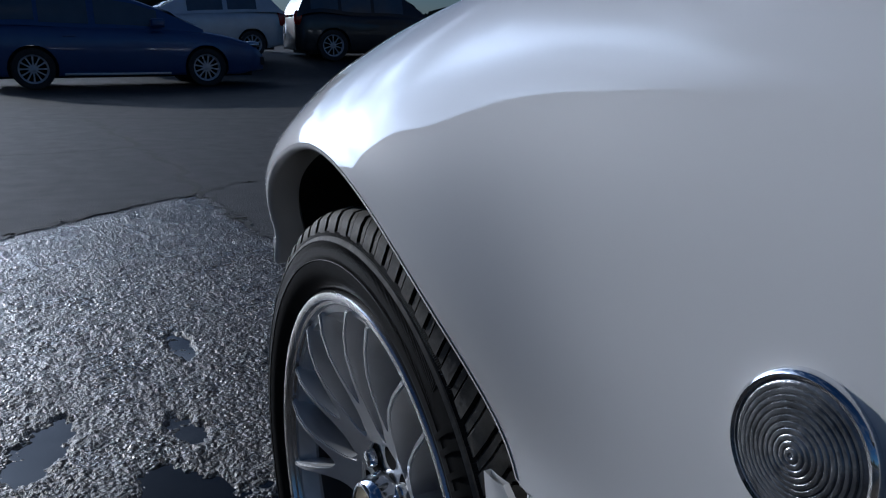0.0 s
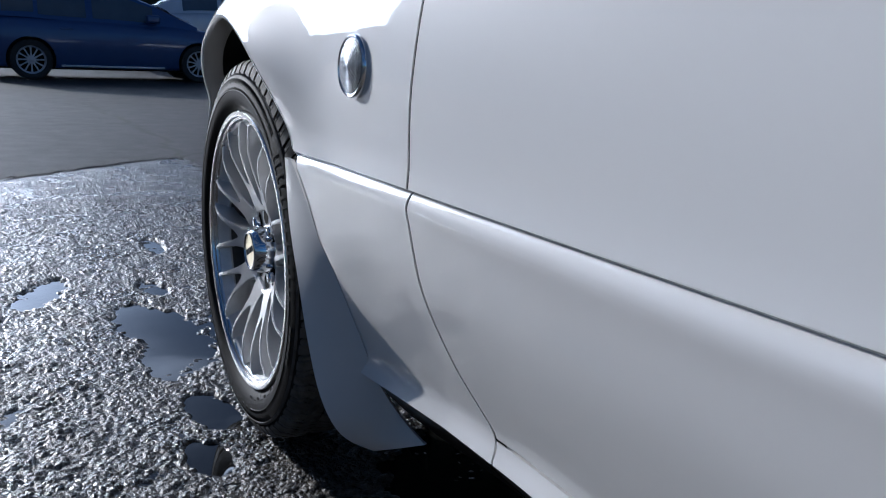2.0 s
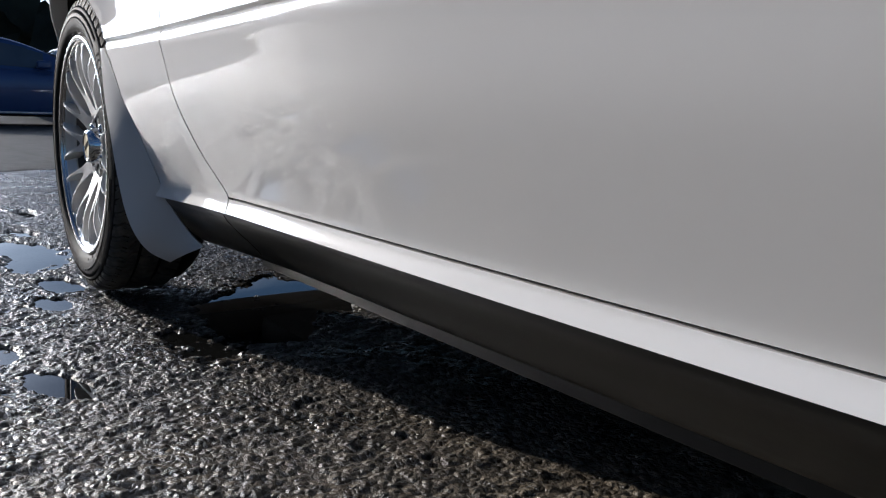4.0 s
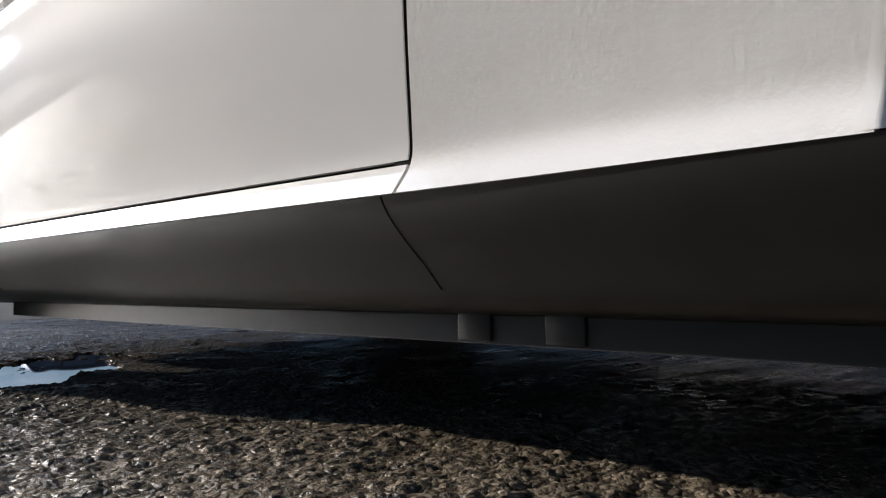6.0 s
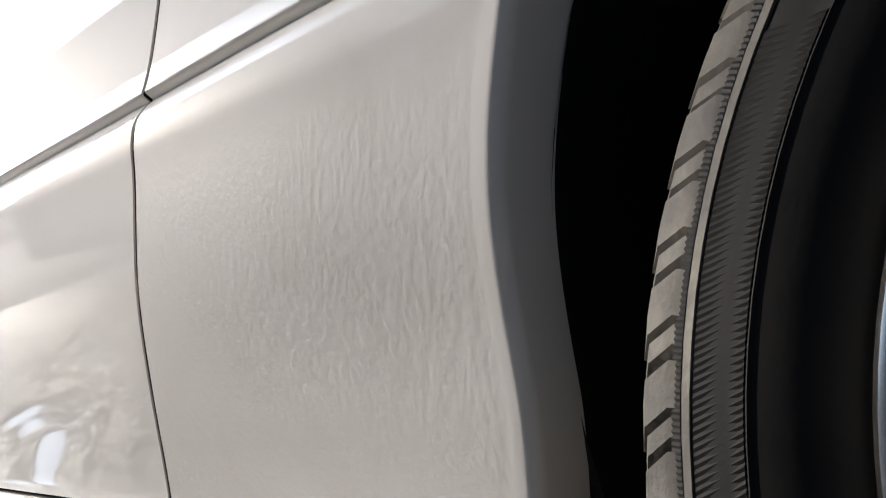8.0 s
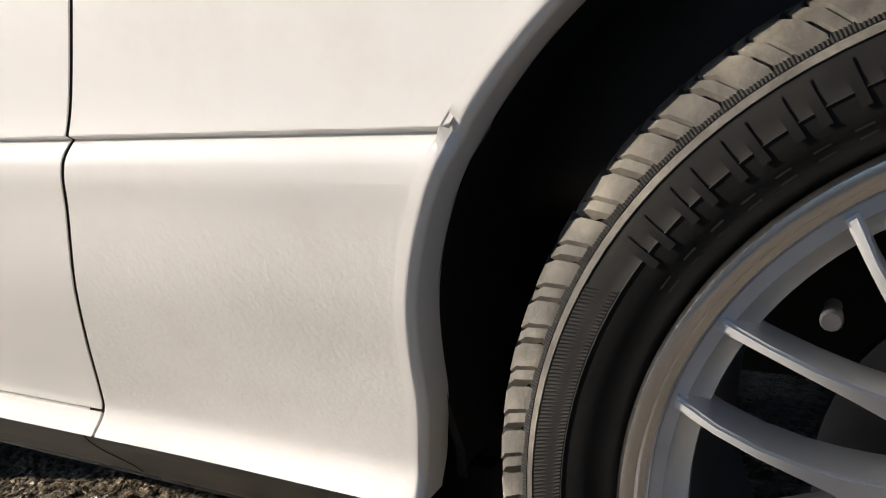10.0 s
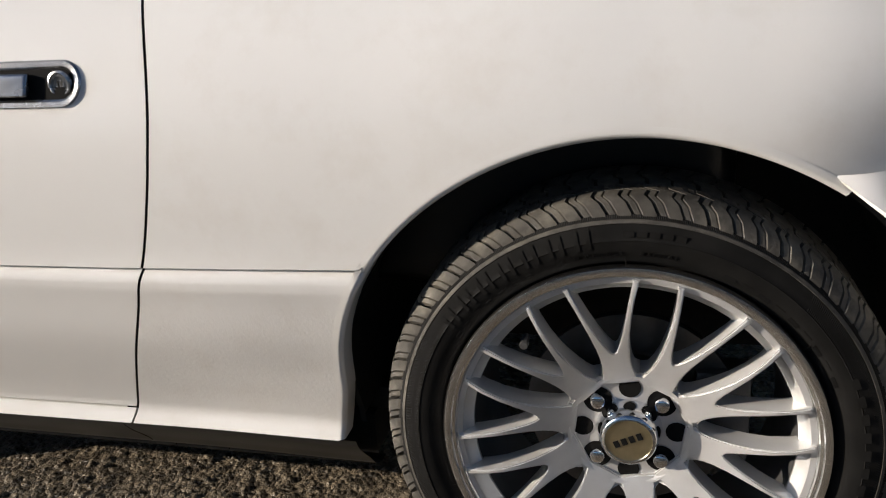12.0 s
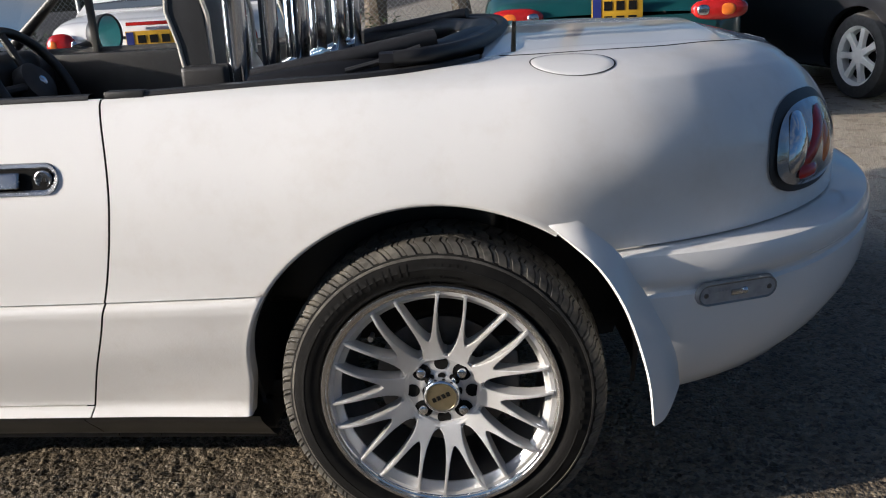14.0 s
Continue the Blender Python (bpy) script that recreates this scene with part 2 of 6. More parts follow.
def slab(outline, y0, y1, bevel=0.0, seg=2):
    """A plate: outline of (x, z) points between two y planes."""
    bm = bmesh.new()
    vs = [bm.verts.new((x, y0, z)) for x, z in outline]
    f = bm.faces.new(vs)
    r = bmesh.ops.extrude_face_region(bm, geom=[f])
    up = [e for e in r["geom"] if isinstance(e, bmesh.types.BMVert)]
    for v in up:
        v.co.y = y1
    bmesh.ops.recalc_face_normals(bm, faces=bm.faces)
    if bevel:
        es = [e for e in bm.edges if all(abs(v.co.y - y0) < 1e-6 for v in e.verts)]
        bmesh.ops.bevel(bm, geom=es, offset=bevel, segments=seg, affect="EDGES")
    return bm


# ---- the white roadster: its surface ----
# x runs aft from the rear axle, y inwards from the nearer flank, z up
CY = 0.84
WB, RT = 2.265, 0.288
RIM = 0.2085
PLAN = [(-3.105, 0.84), (-3.09, 0.55), (-3.02, 0.33), (-2.88, 0.185), (-2.65, 0.064), (-2.45, 0.017), (-2.265, -0.008), (-1.95, -0.003), (-1.7, -0.003), (-1.1, -0.005),
        (-0.55, 0.0), (-0.29, 0.004), (0.0, 0.012), (0.19, 0.030), (0.31, 0.066), (0.42, 0.108), (0.54, 0.172), (0.63, 0.240), (0.72, 0.345),
        (0.78, 0.47), (0.815, 0.62), (0.83, 0.84)]
_pl = [0.0]
for a, b in zip(PLAN, PLAN[1:]):
    _pl.append(_pl[-1] + math.dist(a, b))
_px, _py = spline([(u, p[0]) for u, p in zip(_pl, PLAN)]), spline([(u, p[1]) for u, p in zip(_pl, PLAN)])
_ut = np.linspace(0, _pl[-1], 3000)
_xt = np.maximum.accumulate(_px(_ut) + np.arange(3000) * 1e-9)
u_of_x = lambda x: np.interp(x, _xt, _ut)
U_END = _pl[-1]
# the flank's section from the sill's edge up to the centre of the deck: inset and height
SECT = [(0.0715, 0.225), (0.079, 0.246), (0.071, 0.270), (0.048, 0.320), (0.022, 0.380), (0.0065, 0.435), (0.000, 0.462), (0.002, 0.50), (-0.001, 0.57),
        (0.003, 0.64), (0.018, 0.697), (0.046, 0.752), (0.080, 0.791), (0.105, 0.807), (0.15, 0.821), (0.22, 0.834), (0.34, 0.844), (0.55, 0.849), (0.84, 0.850)]
_sd = spline([(i, p[0]) for i, p in enumerate(SECT)])
_sz = spline([(i, p[1]) for i, p in enumerate(SECT)])
_st = np.linspace(0, len(SECT) - 1, 4000)
_zt = np.maximum.accumulate(_sz(_st) + np.arange(4000) * 1e-9)
_dt = _sd(_st)
S_BELT = 13.0
s_of_z = lambda zb: np.interp(zb, _zt, _st)
s_of_d = lambda d: np.interp(d, np.maximum.accumulate(_dt[2000:] + np.arange(2000) * 1e-9), _st[2000:])
TOPZ = spline([(-3.2, 0.48), (-3.05, 0.50), (-2.85, 0.60), (-2.55, 0.705), (-2.2, 0.780), (-2.05, 0.811), (-1.9, 0.831), (-1.6, 0.848), (-1.2, 0.85), (-0.5, 0.853), (-0.2, 0.854), (0.0, 0.850),
               (0.2, 0.847), (0.38, 0.847), (0.55, 0.844), (0.68, 0.842), (0.77, 0.833), (0.86, 0.80)])
ARCH_R, ARCH_F = (0.004, 0.288, 0.3460), (-2.262, 0.284, 0.345)


def body(u, s, out=0.0, step=True):
    """The point of the flank at u along the plan and s up the section, out metres proud of it."""
    u, s = np.broadcast_arrays(np.asarray(u, float), np.asarray(s, float))
    px, py = _px(u), _py(u)
    e = 1e-3
    tx, ty = _px(np.minimum(u + e, U_END)) - _px(np.maximum(u - e, 0)), _py(np.minimum(u + e, U_END)) - _py(np.maximum(u - e, 0))
    ln = np.hypot(tx, ty)
    nx, ny = -ty / ln, tx / ln
    zb, d = _sz(s), _sd(s)
    k = (TOPZ(px) - 0.48) / 0.37
    z = np.where(zb > 0.48, 0.48 + (zb - 0.48) * k, zb)
    # the lower flank tucks in less towards the front
    d = np.where((zb < 0.462) & (d > 0), d * np.interp(px, [-1.90, -1.86, -1.72, -1.60, -0.66], [0.70, 0.73, 0.93, 1.0, 1.03]), d)
    if step:
        # body line: a rounded shoulder below a narrow groove
        zc = np.interp(px, [-2.0, -1.6, -1.2, -0.6, -0.29], [0.469, 0.471, 0.4752, 0.478, 0.482])
        q = zb - zc
        on = smooth((-0.15 - px) / 0.05) * smooth((px + 2.15) / 0.1)
        low_ = 1 - np.clip(-q / 0.016, 0, 1)
        g = 0.0060 * np.where(q > 0, 1 - smooth(q / 0.0036), low_ ** 2)
        d = d + on * g
    for cx, cz, r in (ARCH_R, ARCH_F):
        rr = np.hypot(px - cx, z - cz)
        if cx < -1:
            # the front wing swells out over the wheel
            d = d - (0.004 + 0.015 * smooth((z - 0.47) / 0.12)) * np.exp(-np.clip(rr - r, 0, 1) ** 2 / 0.07 ** 2) * (z < 0.78)
        # the edge rolls in towards the rear wheel
        if cx > -1:
            d = d + 0.002 * np.exp(-np.clip(rr - r, 0, 1) ** 2 / 0.09 ** 2) * (1 - smooth((z - 0.46) / 0.05)) * smooth((z - 0.30) / 0.08)
            d = d - 0.006 * smooth((px + 0.60) / 0.28) * smooth((0.36 - z) / 0.12)
    # the shoulder stays fuller than the waist ahead of the tail lamp
    d = d - 0.020 * smooth((px - 0.10) / 0.28) * (1 - smooth((px - 0.45) / 0.18)) * smooth((z - 0.58) / 0.14) * (d < 0.5)
    # inset no further than the centre line
    d = d - out
    far = np.clip((0.80 - py) / 0.80, 0.05, 1)
    dd = np.where(d > 0.10, 0.10 + (d - 0.10) * far, d)
    return np.stack([px + nx * dd, py + ny * dd, z], -1)


def zb_of(x, z):
    k = (TOPZ(x) - 0.48) / 0.37
    return np.where(z > 0.48, 0.48 + (z - 0.48) / k, z)


def side(x, z, out=0.0):
    """The flank's point at x and height z."""
    return body(u_of_x(x), s_of_z(zb_of(x, z)), out)


def sheet(P, keep=None, lip=None):
    """Verts and faces of a grid of points, with the edge of what is kept turned inwards by lip (a vector)."""
    nu, nv = P.shape[:2]
    vs = P.reshape(-1, 3).tolist()
    fs = []
    for i in range(nu - 1):
        for j in range(nv - 1):
            q = (i * nv + j, (i + 1) * nv + j, (i + 1) * nv + j + 1, i * nv + j + 1)
            if keep is None or keep[i, j]:
                fs.append(q)
    if lip is not None:
        edges = {}
        for f in fs:
            for a, b in zip(f, f[1:] + f[:1]):
                if (b, a) in edges:
                    del edges[(b, a)]
                else:
                    edges[(a, b)] = 1
        new_v = {}
        L = lip if callable(lip) else (lambda p: lip)
        for a, b in list(edges):
            for v in (a, b):
                if v not in new_v:
                    w = L(vs[v])
                    new_v[v] = len(vs)
                    vs.append([vs[v][k] + w[k] for k in range(3)])
            fs.append((b, a, new_v[a], new_v[b]))
    return vs, fs


def kick(z):
    """How far the arch opens out at its foot."""
    return 0.017 * smooth((0.32 - np.asarray(z, float)) / 0.09)


def haunch(dx, dz):
    """The rear opening is a little squarer than a circle."""
    dx, dz = np.asarray(dx, float), np.maximum(dz, 0.0)
    return 0.007 * (2 * dx * dz / np.maximum(dx * dx + dz * dz, 1e-6)) ** 2


def panel(u0, u1, s0, s1, nu, nv, arch=None, lip=(0, 0.007, 0), out=0.0, zrows=None, step=True, floor=None):
    """A body panel between the lines u0(s), u1(s) and s0(x), s1(x), cut by a wheel arch."""
    T, V = np.linspace(0, 1, nu), np.linspace(0, 1, nv)
    if zrows is not None:
        V = np.unique(np.concatenate([V, zrows]))
    tt, vv = np.meshgrid(T, V, indexing="ij")
    smid = vv * 13
    for _ in range(3):
        a, b = u0(smid), u1(smid)
        uu = a + (b - a) * tt
        xx = _px(uu)
        lo, hi = s0(xx), s1(xx)
        smid = lo + (hi - lo) * vv if zrows is None else np.where(vv < 0.5, lo + (8 - lo) * vv * 2, 8 + (hi - 8) * (vv - 0.5) * 2)
    ss = smid
    P = body(uu, ss, out, step)
    keep = None
    if arch:
        cx, cz, r = arch
        X, Z = P[..., 0], P[..., 2]
        rr = np.hypot(X - cx, Z - cz)
        # the opening flares forward or aft at its lower end
        r = r + kick(Z) + (haunch(X - cx, Z - cz) if cx > -1 else 0)
        ins = (rr < r) & (P[..., 1] < 0.3)
        foot = r
        ins |= (np.abs(X - cx) < foot) & (Z < cz)
        cut = None
        if floor is not None:
            zf = floor(X)
            cut = (X > cx) == (cx > -1)
            cut &= (Z < zf) & ~ins
            ins |= cut
        keep = ~(ins[:-1, :-1] & ins[1:, :-1] & ins[1:, 1:] & ins[:-1, 1:])
        sc = r / np.maximum(rr, 1e-4)
        nx_, nz_ = cx + (X - cx) * sc, cz + (Z - cz) * sc
        low = Z < cz
        sg = np.sign(X - cx)
        nx_ = np.where(low, cx + sg * foot, nx_)
        nz_ = np.where(low, Z, nz_)
        if floor is not None:
            nx_, nz_ = np.where(cut, X, nx_), np.where(cut, np.maximum(zf, Z), nz_)
        Q = side(nx_, nz_, out)
        P = np.where(ins[..., None], Q, P)
    vs, fs = sheet(P, keep, lip)
    return vs, fs


def mirrored(vf):
    return [(v[0], 2 * CY - v[1], v[2]) for v in vf[0]], [tuple(reversed(f)) for f in vf[1]]


# gaps of the door, by section
gap_r_z = spline([(0.20, -0.672), (0.247, -0.655), (0.32, -0.623), (0.41, -0.581), (0.50, -0.549), (0.60, -0.524), (0.663, -0.517), (0.745, -0.527), (0.815, -0.551)])
gap_f_z = spline([(0.20, -1.630), (0.246, -1.642), (0.30, -1.674), (0.37, -1.690), (0.42, -1.690), (0.47, -1.686), (0.514, -1.687), (0.553, -1.682), (0.60, -1.674),
                  (0.65, -1.665), (0.72, -1.645), (0.82, -1.60)])
u_rear = lambda s: u_of_x(gap_r_z(_sz(np.clip(s, 0, 13.5))))
u_front = lambda s: u_of_x(gap_f_z(_sz(np.clip(s, 0, 13.5))))
G = 0.0020
const = lambda c: (lambda x: np.full_like(np.asarray(x, float), c))
S_DOOR = float(s_of_z(0.2475))
z_seam = spline([(0.2, 0.530), (0.31, 0.533), (0.45, 0.533), (0.58, 0.536), (0.68, 0.541), (0.76, 0.546), (0.86, 0.55)])
d_end = spline([(-0.60, 0.100), (-0.42, 0.110), (-0.25, 0.122), (-0.1, 0.138), (0.0, 0.165), (0.07, 0.200), (0.115, 0.235), (0.14, 0.25), (0.9, 0.25)])


roadster = empty("roadster", "white open-top roadster with silver alloy wheels parked on wet asphalt", "car")

# rows crowd at the body line
def crowd(s_lo, s_hi):
    a = [0.5 * (s_of_z(z) - s_lo) / (8 - s_lo) for z in np.concatenate([np.linspace(0.448, 0.461, 6), np.linspace(0.462, 0.488, 40), np.linspace(0.49, 0.50, 4)])]
    return np.array([v for v in a if 0 < v < 1])


for mirror in (False, True):
    fix = mirrored if mirror else (lambda v: v)
    door = part("door", fix(panel(lambda s: u_front(s) + G, lambda s: u_rear(s) - G, const(S_DOOR), const(S_BELT), 60, 54, zrows=crowd(S_DOOR, S_BELT))), PAINT, roadster)
    fender = part("front_fender", fix(panel(const(u_of_x(-2.98)), lambda s: u_front(s) - G,
                  const(0.0), lambda x: s_of_d(np.interp(x, [-3, -2.4, -1.9, -1.55], [0.30, 0.29, 0.25, 0.24])), 190, 80, ARCH_F, floor=lambda x: np.full_like(x, 0.47),
                  zrows=crowd(0, 16))), PAINT, roadster)
    quarter = part("rear_quarter", fix(panel(lambda s: u_rear(s) + G, const(u_of_x(0.800)),
                   const(0.0), lambda x: s_of_d(d_end(x)), 190, 84, ARCH_R, zrows=crowd(0, 14), floor=z_seam)), CHIP, roadster)
    sill = part("sill", fix(panel(lambda s: u_front(s) + 0.001, lambda s: u_rear(s) - 0.0015, const(0.0), const(S_DOOR - 0.14), 40, 8, lip=(0, 0.03, 0))), PAINT, roadster)
    # near-black strips set into the door and sill gaps, in place of their shade
    for nm, uf in (("rear_gap_strip", u_rear), ("front_gap_strip", u_front)):
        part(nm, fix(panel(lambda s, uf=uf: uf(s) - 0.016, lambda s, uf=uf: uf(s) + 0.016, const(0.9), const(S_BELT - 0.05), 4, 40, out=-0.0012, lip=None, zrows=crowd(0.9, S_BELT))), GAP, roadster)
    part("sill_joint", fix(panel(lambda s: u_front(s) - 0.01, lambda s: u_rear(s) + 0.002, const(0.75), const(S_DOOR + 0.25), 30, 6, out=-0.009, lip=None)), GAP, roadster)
    # the black under-sill, tucked in below the white edge
    xs = np.linspace(-1.92, -0.338, 40)
    prof = spline([(0, 0.0755), (0.15, 0.081), (0.5, 0.118), (0.85, 0.158), (1, 0.185)])
    profz = spline([(0, 0.2255), (0.15, 0.214), (0.5, 0.176), (0.85, 0.142), (1, 0.138)])
    v = np.linspace(0, 1, 12)
    shift = np.interp(xs, [-1.90, -1.86, -1.72, -1.60, -0.66], [-0.022, -0.019, -0.006, 0.0, 0.002]) - 0.006 * smooth((xs + 0.60) / 0.28)
    P = np.stack([np.repeat(xs[:, None], 12, 1), prof(v)[None] + shift[:, None], np.repeat(profz(v)[None], 40, 0)], -1)
    rocker = part("under_sill", fix(sheet(P)), BLACK_SILL, roadster, "black-painted lower sill")
    for xa in (-1.662, -0.684):
        sh = float(np.interp(xa, xs, shift))
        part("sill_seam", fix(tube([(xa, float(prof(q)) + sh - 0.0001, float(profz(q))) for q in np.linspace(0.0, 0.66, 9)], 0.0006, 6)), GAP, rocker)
    # pinch weld below it
    bm = bmesh.new()
    y0 = 0.190
    box(bm, -1.80, -0.353, y0, y0 + 0.004, 0.114, 0.150)
    for xa in (-0.70, -0.61):
        box(bm, xa - 0.018, xa + 0.018, y0 - 0.003, y0 + 0.008, 0.116, 0.148, 0.002)
    bm2 = ([tuple(q.co) for q in bm.verts], [tuple(w.index for w in f.verts) for f in bm.faces]) if bm.verts.index_update() is None else None
    bm.free()
    part("jacking_seam", fix(bm2), BLACK_SILL, roadster)

# bumper: its own shell a little proud of the body
def bumper(sign=1):
    """The rear bumper from arch to arch, in one shell."""
    bump_out = spline([(0.28, 0.004), (0.40, 0.022), (0.54, 0.046), (0.68, 0.055), (0.86, 0.05)])
    # rows: fraction from seam down: inset and share of height
    rows = [(-0.010, 0.0), (0.0, 0.004), (0.010, 0.010), (0.016, 0.022), (0.019, 0.06), (0.022, 0.13), (0.0205, 0.18), (0.014, 0.205), (0.0125, 0.22), (0.0135, 0.24), (0.020, 0.258), (0.0215, 0.30),
            (0.021, 0.42), (0.017, 0.55), (0.008, 0.68), (-0.008, 0.80), (-0.03, 0.90), (-0.06, 0.965), (-0.11, 1.0)]
    us = np.concatenate([np.linspace(u_of_x(0.304), U_END, 70)])
    zlow = spline([(0.2, 0.235), (0.4, 0.226), (0.5, 0.242), (0.6, 0.268), (0.75, 0.325), (0.86, 0.36)])
    P = np.zeros((len(us), len(rows), 3))
    u_a, w_ = us[0], (us - us[0]) / (U_END - us[0])
    for j, (o, fz) in enumerate(rows):
        # its front edge leans aft below the seam
        u_b = u_a + 0.050 * smooth((fz - 0.12) / 0.5) + 0.06 * smooth((fz - 0.6) / 0.3)
        us = u_b + w_ * (U_END - u_b)
        x = _px(us)
        z = z_seam(x) - 0.004 - fz * (z_seam(x) - 0.004 - zlow(x))
        base = body(us, np.full_like(us, s_of_z(0.48)), o + bump_out(x) * (0.0, 0.45, 0.8, 0.95, 1.0)[min(j, 4)], step=False)
        base[:, 2] = z
        P[:, j] = base
    Q = P[::-1].copy()
    Q[..., 1] = 2 * CY - Q[..., 1]
    return sheet(np.concatenate([P, Q[1:]])[:, ::-1], None, (0.0, 0.0, 0.0))


rear_bumper = part("rear_bumper", bumper(), PAINT, roadster)

# front nose, bonnet, boot lid and deck
def cap(x0, x1, inset, nx=40, ny=33, crown=0.012, lip=-0.012):
    """A lid across the car from x0 to x1, at the section's own height."""
    xs = np.linspace(x0, x1, nx)
    P = np.zeros((nx, ny, 3))
    w = np.linspace(-1, 1, ny)
    for i, x in enumerate(xs):
        e = body(u_of_x(x), s_of_d(inset(x)))
        y0, z0 = e[1] + 0.004, e[2]
        P[i, :, 0] = e[0]
        P[i, :, 1] = CY + w * (CY - y0)
        P[i, :, 2] = z0 + 0.02 * (1 - w * w)
    return sheet(P, None, (0, 0, lip))


bonnet = part("bonnet", cap(-2.9, -1.50, lambda x: float(np.interp(x, [-3, -2.4, -1.9, -1.55], [0.30, 0.29, 0.25, 0.24])) + 0.003), PAINT, roadster)
boot = part("boot_lid", cap(0.205, 0.70, lambda x: 0.256), PAINT, roadster)
deck = part("rear_deck", cap(0.105, 0.200, lambda x: float(d_end(x)) + 0.004, nx=8), PAINT, roadster)
# tail panel below the lid
P = np.stack([body(np.linspace(u_of_x(0.66), U_END, 30), s) for s in np.linspace(float(s_of_z(0.60)), float(s_of_d(0.25)), 10)], 1)
Q = P[::-1].copy()
Q[..., 1] = 2 * CY - Q[..., 1]
part("tail_panel", sheet(np.concatenate([P - np.array([0.006, 0, 0]), Q[1:] - np.array([0.006, 0, 0])])), PAINT, roadster)
P = np.stack([body(np.linspace(0, u_of_x(-2.9), 30), s) for s in np.linspace(0.0, float(s_of_d(0.30)), 16)], 1)
Q = P[::-1].copy()
Q[..., 1] = 2 * CY - Q[..., 1]
part("front_bumper", sheet(np.concatenate([Q[:-1], P])), PAINT, roadster)


def closing(edge, cap_x, inset):
    """A panel from a curved end edge in to the straight end of a lid."""
    e = body(u_of_x(cap_x), s_of_d(inset))
    sel = edge[(edge[:, 1] > e[1] + 0.004) & (edge[:, 1] < 2 * CY - e[1] - 0.004)]
    w = (sel[:, 1] - CY) / (CY - e[1] - 0.004)
    end = np.stack([np.full(len(sel), e[0]), sel[:, 1], e[2] + 0.02 * (1 - w * w) - 0.002], -1)
    return sheet(np.stack([sel * (1 - f) + end * f for f in np.linspace(0, 1, 6)], 1))


part("nose_panel", closing(np.concatenate([Q[:-1, -1], P[:, -1]]), -2.9, 0.303), PAINT, roadster)
P = body(np.linspace(u_of_x(0.60), U_END, 60), float(s_of_d(0.25))) - np.array([0.006, 0, 0.001])
Q = P[::-1].copy()
Q[:, 1] = 2 * CY - Q[:, 1]
part("tail_deck", closing(np.concatenate([P, Q[1:]]), 0.70, 0.256), PAINT, roadster)

# dark structure inside and below: floor pan, inner walls, wheel wells
for nm, (x0, x1, y_, z0, z1, bv) in (("floor_pan", (-1.9, -0.350, 0.185, 0.135, 0.20, 0.01)), ("tail_structure", (0.36, 0.58, 0.30, 0.30, 0.50, 0.02)),
                                     ("nose_structure", (-2.9, -2.64, 0.20, 0.22, 0.50, 0.02)), ("subframe", (-2.62, 0.36, 0.52, 0.17, 0.40, 0.03))):
    part(nm, box(bmesh.new(), x0, x1, y_, 2 * CY - y_, z0, z1, bv), LINER, roadster)
# near-black strips under the boot lid's edge gaps, in place of their shade
us_ = np.linspace(float(u_of_x(0.19)), float(u_of_x(0.78)), 30)
P = np.stack([body(us_, np.full_like(us_, float(s_of_d(d_)))) - np.array([0, 0, 0.0045]) for d_ in (0.244, 0.266)], 1)
for mirror in (False, True):
    part("boot_gap_strip", mirrored(sheet(P)) if mirror else sheet(P), GAP, roadster)
for cx, cz, r in (ARCH_R, ARCH_F):
    for mirror in (False, True):
        fix = mirrored if mirror else (lambda v: v)
        A = np.linspace(radians(-9), radians(189), 60)
        ring = []
        skin = np.where(np.abs(np.sin(A)) < 2, side(cx + r * np.cos(A), np.clip(cz + r * np.sin(A), 0.23, 0.7))[:, 1], 0)
        for k_, (y, rr) in enumerate(((0.026, r - 0.004), (0.06, r + 0.006), (0.30, r + 0.012), (0.44, r + 0.0), (0.44, 0.0))):
            ring.append(np.stack([cx + rr * np.cos(A), np.maximum(skin + 0.031, 0.02) if k_ == 0 else np.maximum(skin + 0.036, y), cz + rr * np.sin(A)], -1))
        part("wheel_well", fix(sheet(np.stack(ring, 1))), LINER, roadster)

# arch lips: a narrow return round each opening
def arch_lip(arch, a0, a1, n=100):
    """From angle a0 to a1 round the opening, then straight down where it ends below the centre."""
    cx, cz, r = arch
    A = np.linspace(radians(a0), radians(a1), n)
    X, Z = cx + r * np.cos(A), cz + r * np.sin(A)
    low = Z < cz
    Z = np.maximum(Z, 0.2262)
    rk = r + kick(Z) + (haunch(X - cx, Z - cz) if cx > -1 else 0)
    X = np.where(low, cx + np.sign(X - cx) * rk, cx + (X - cx) * rk / r)
    E = side(X, Z, 0.0006)
    k = np.stack([X - cx, 0 * X, np.where(low, 0, Z - cz)], -1) / r
    # a rounded edge, then the return flange
    q = 0.0065
    rows = [E + np.array([0, q * (1 - math.cos(a)), 0]) - k * q * math.sin(a) for a in np.linspace(0.0, math.pi / 2, 7)]
    if cx > -1:
        rows.insert(0, side(X + k[:, 0] * 0.006, Z + k[:, 2] * 0.006, 0.0004))
    rows += [E + np.array([0, 0.034, 0]) - k * 0.0062, E + np.array([0, 0.036, 0]) - k * 0.003]
    return sheet(np.stack(rows, 1))


for mirror in (False, True):
    fix = mirrored if mirror else (lambda v: v)
    part("arch_lip", fix(arch_lip(ARCH_R, 55, 191)), PAINT, roadster)
    part("arch_lip", fix(arch_lip(ARCH_F, -9.7, 150)), PAINT, roadster)


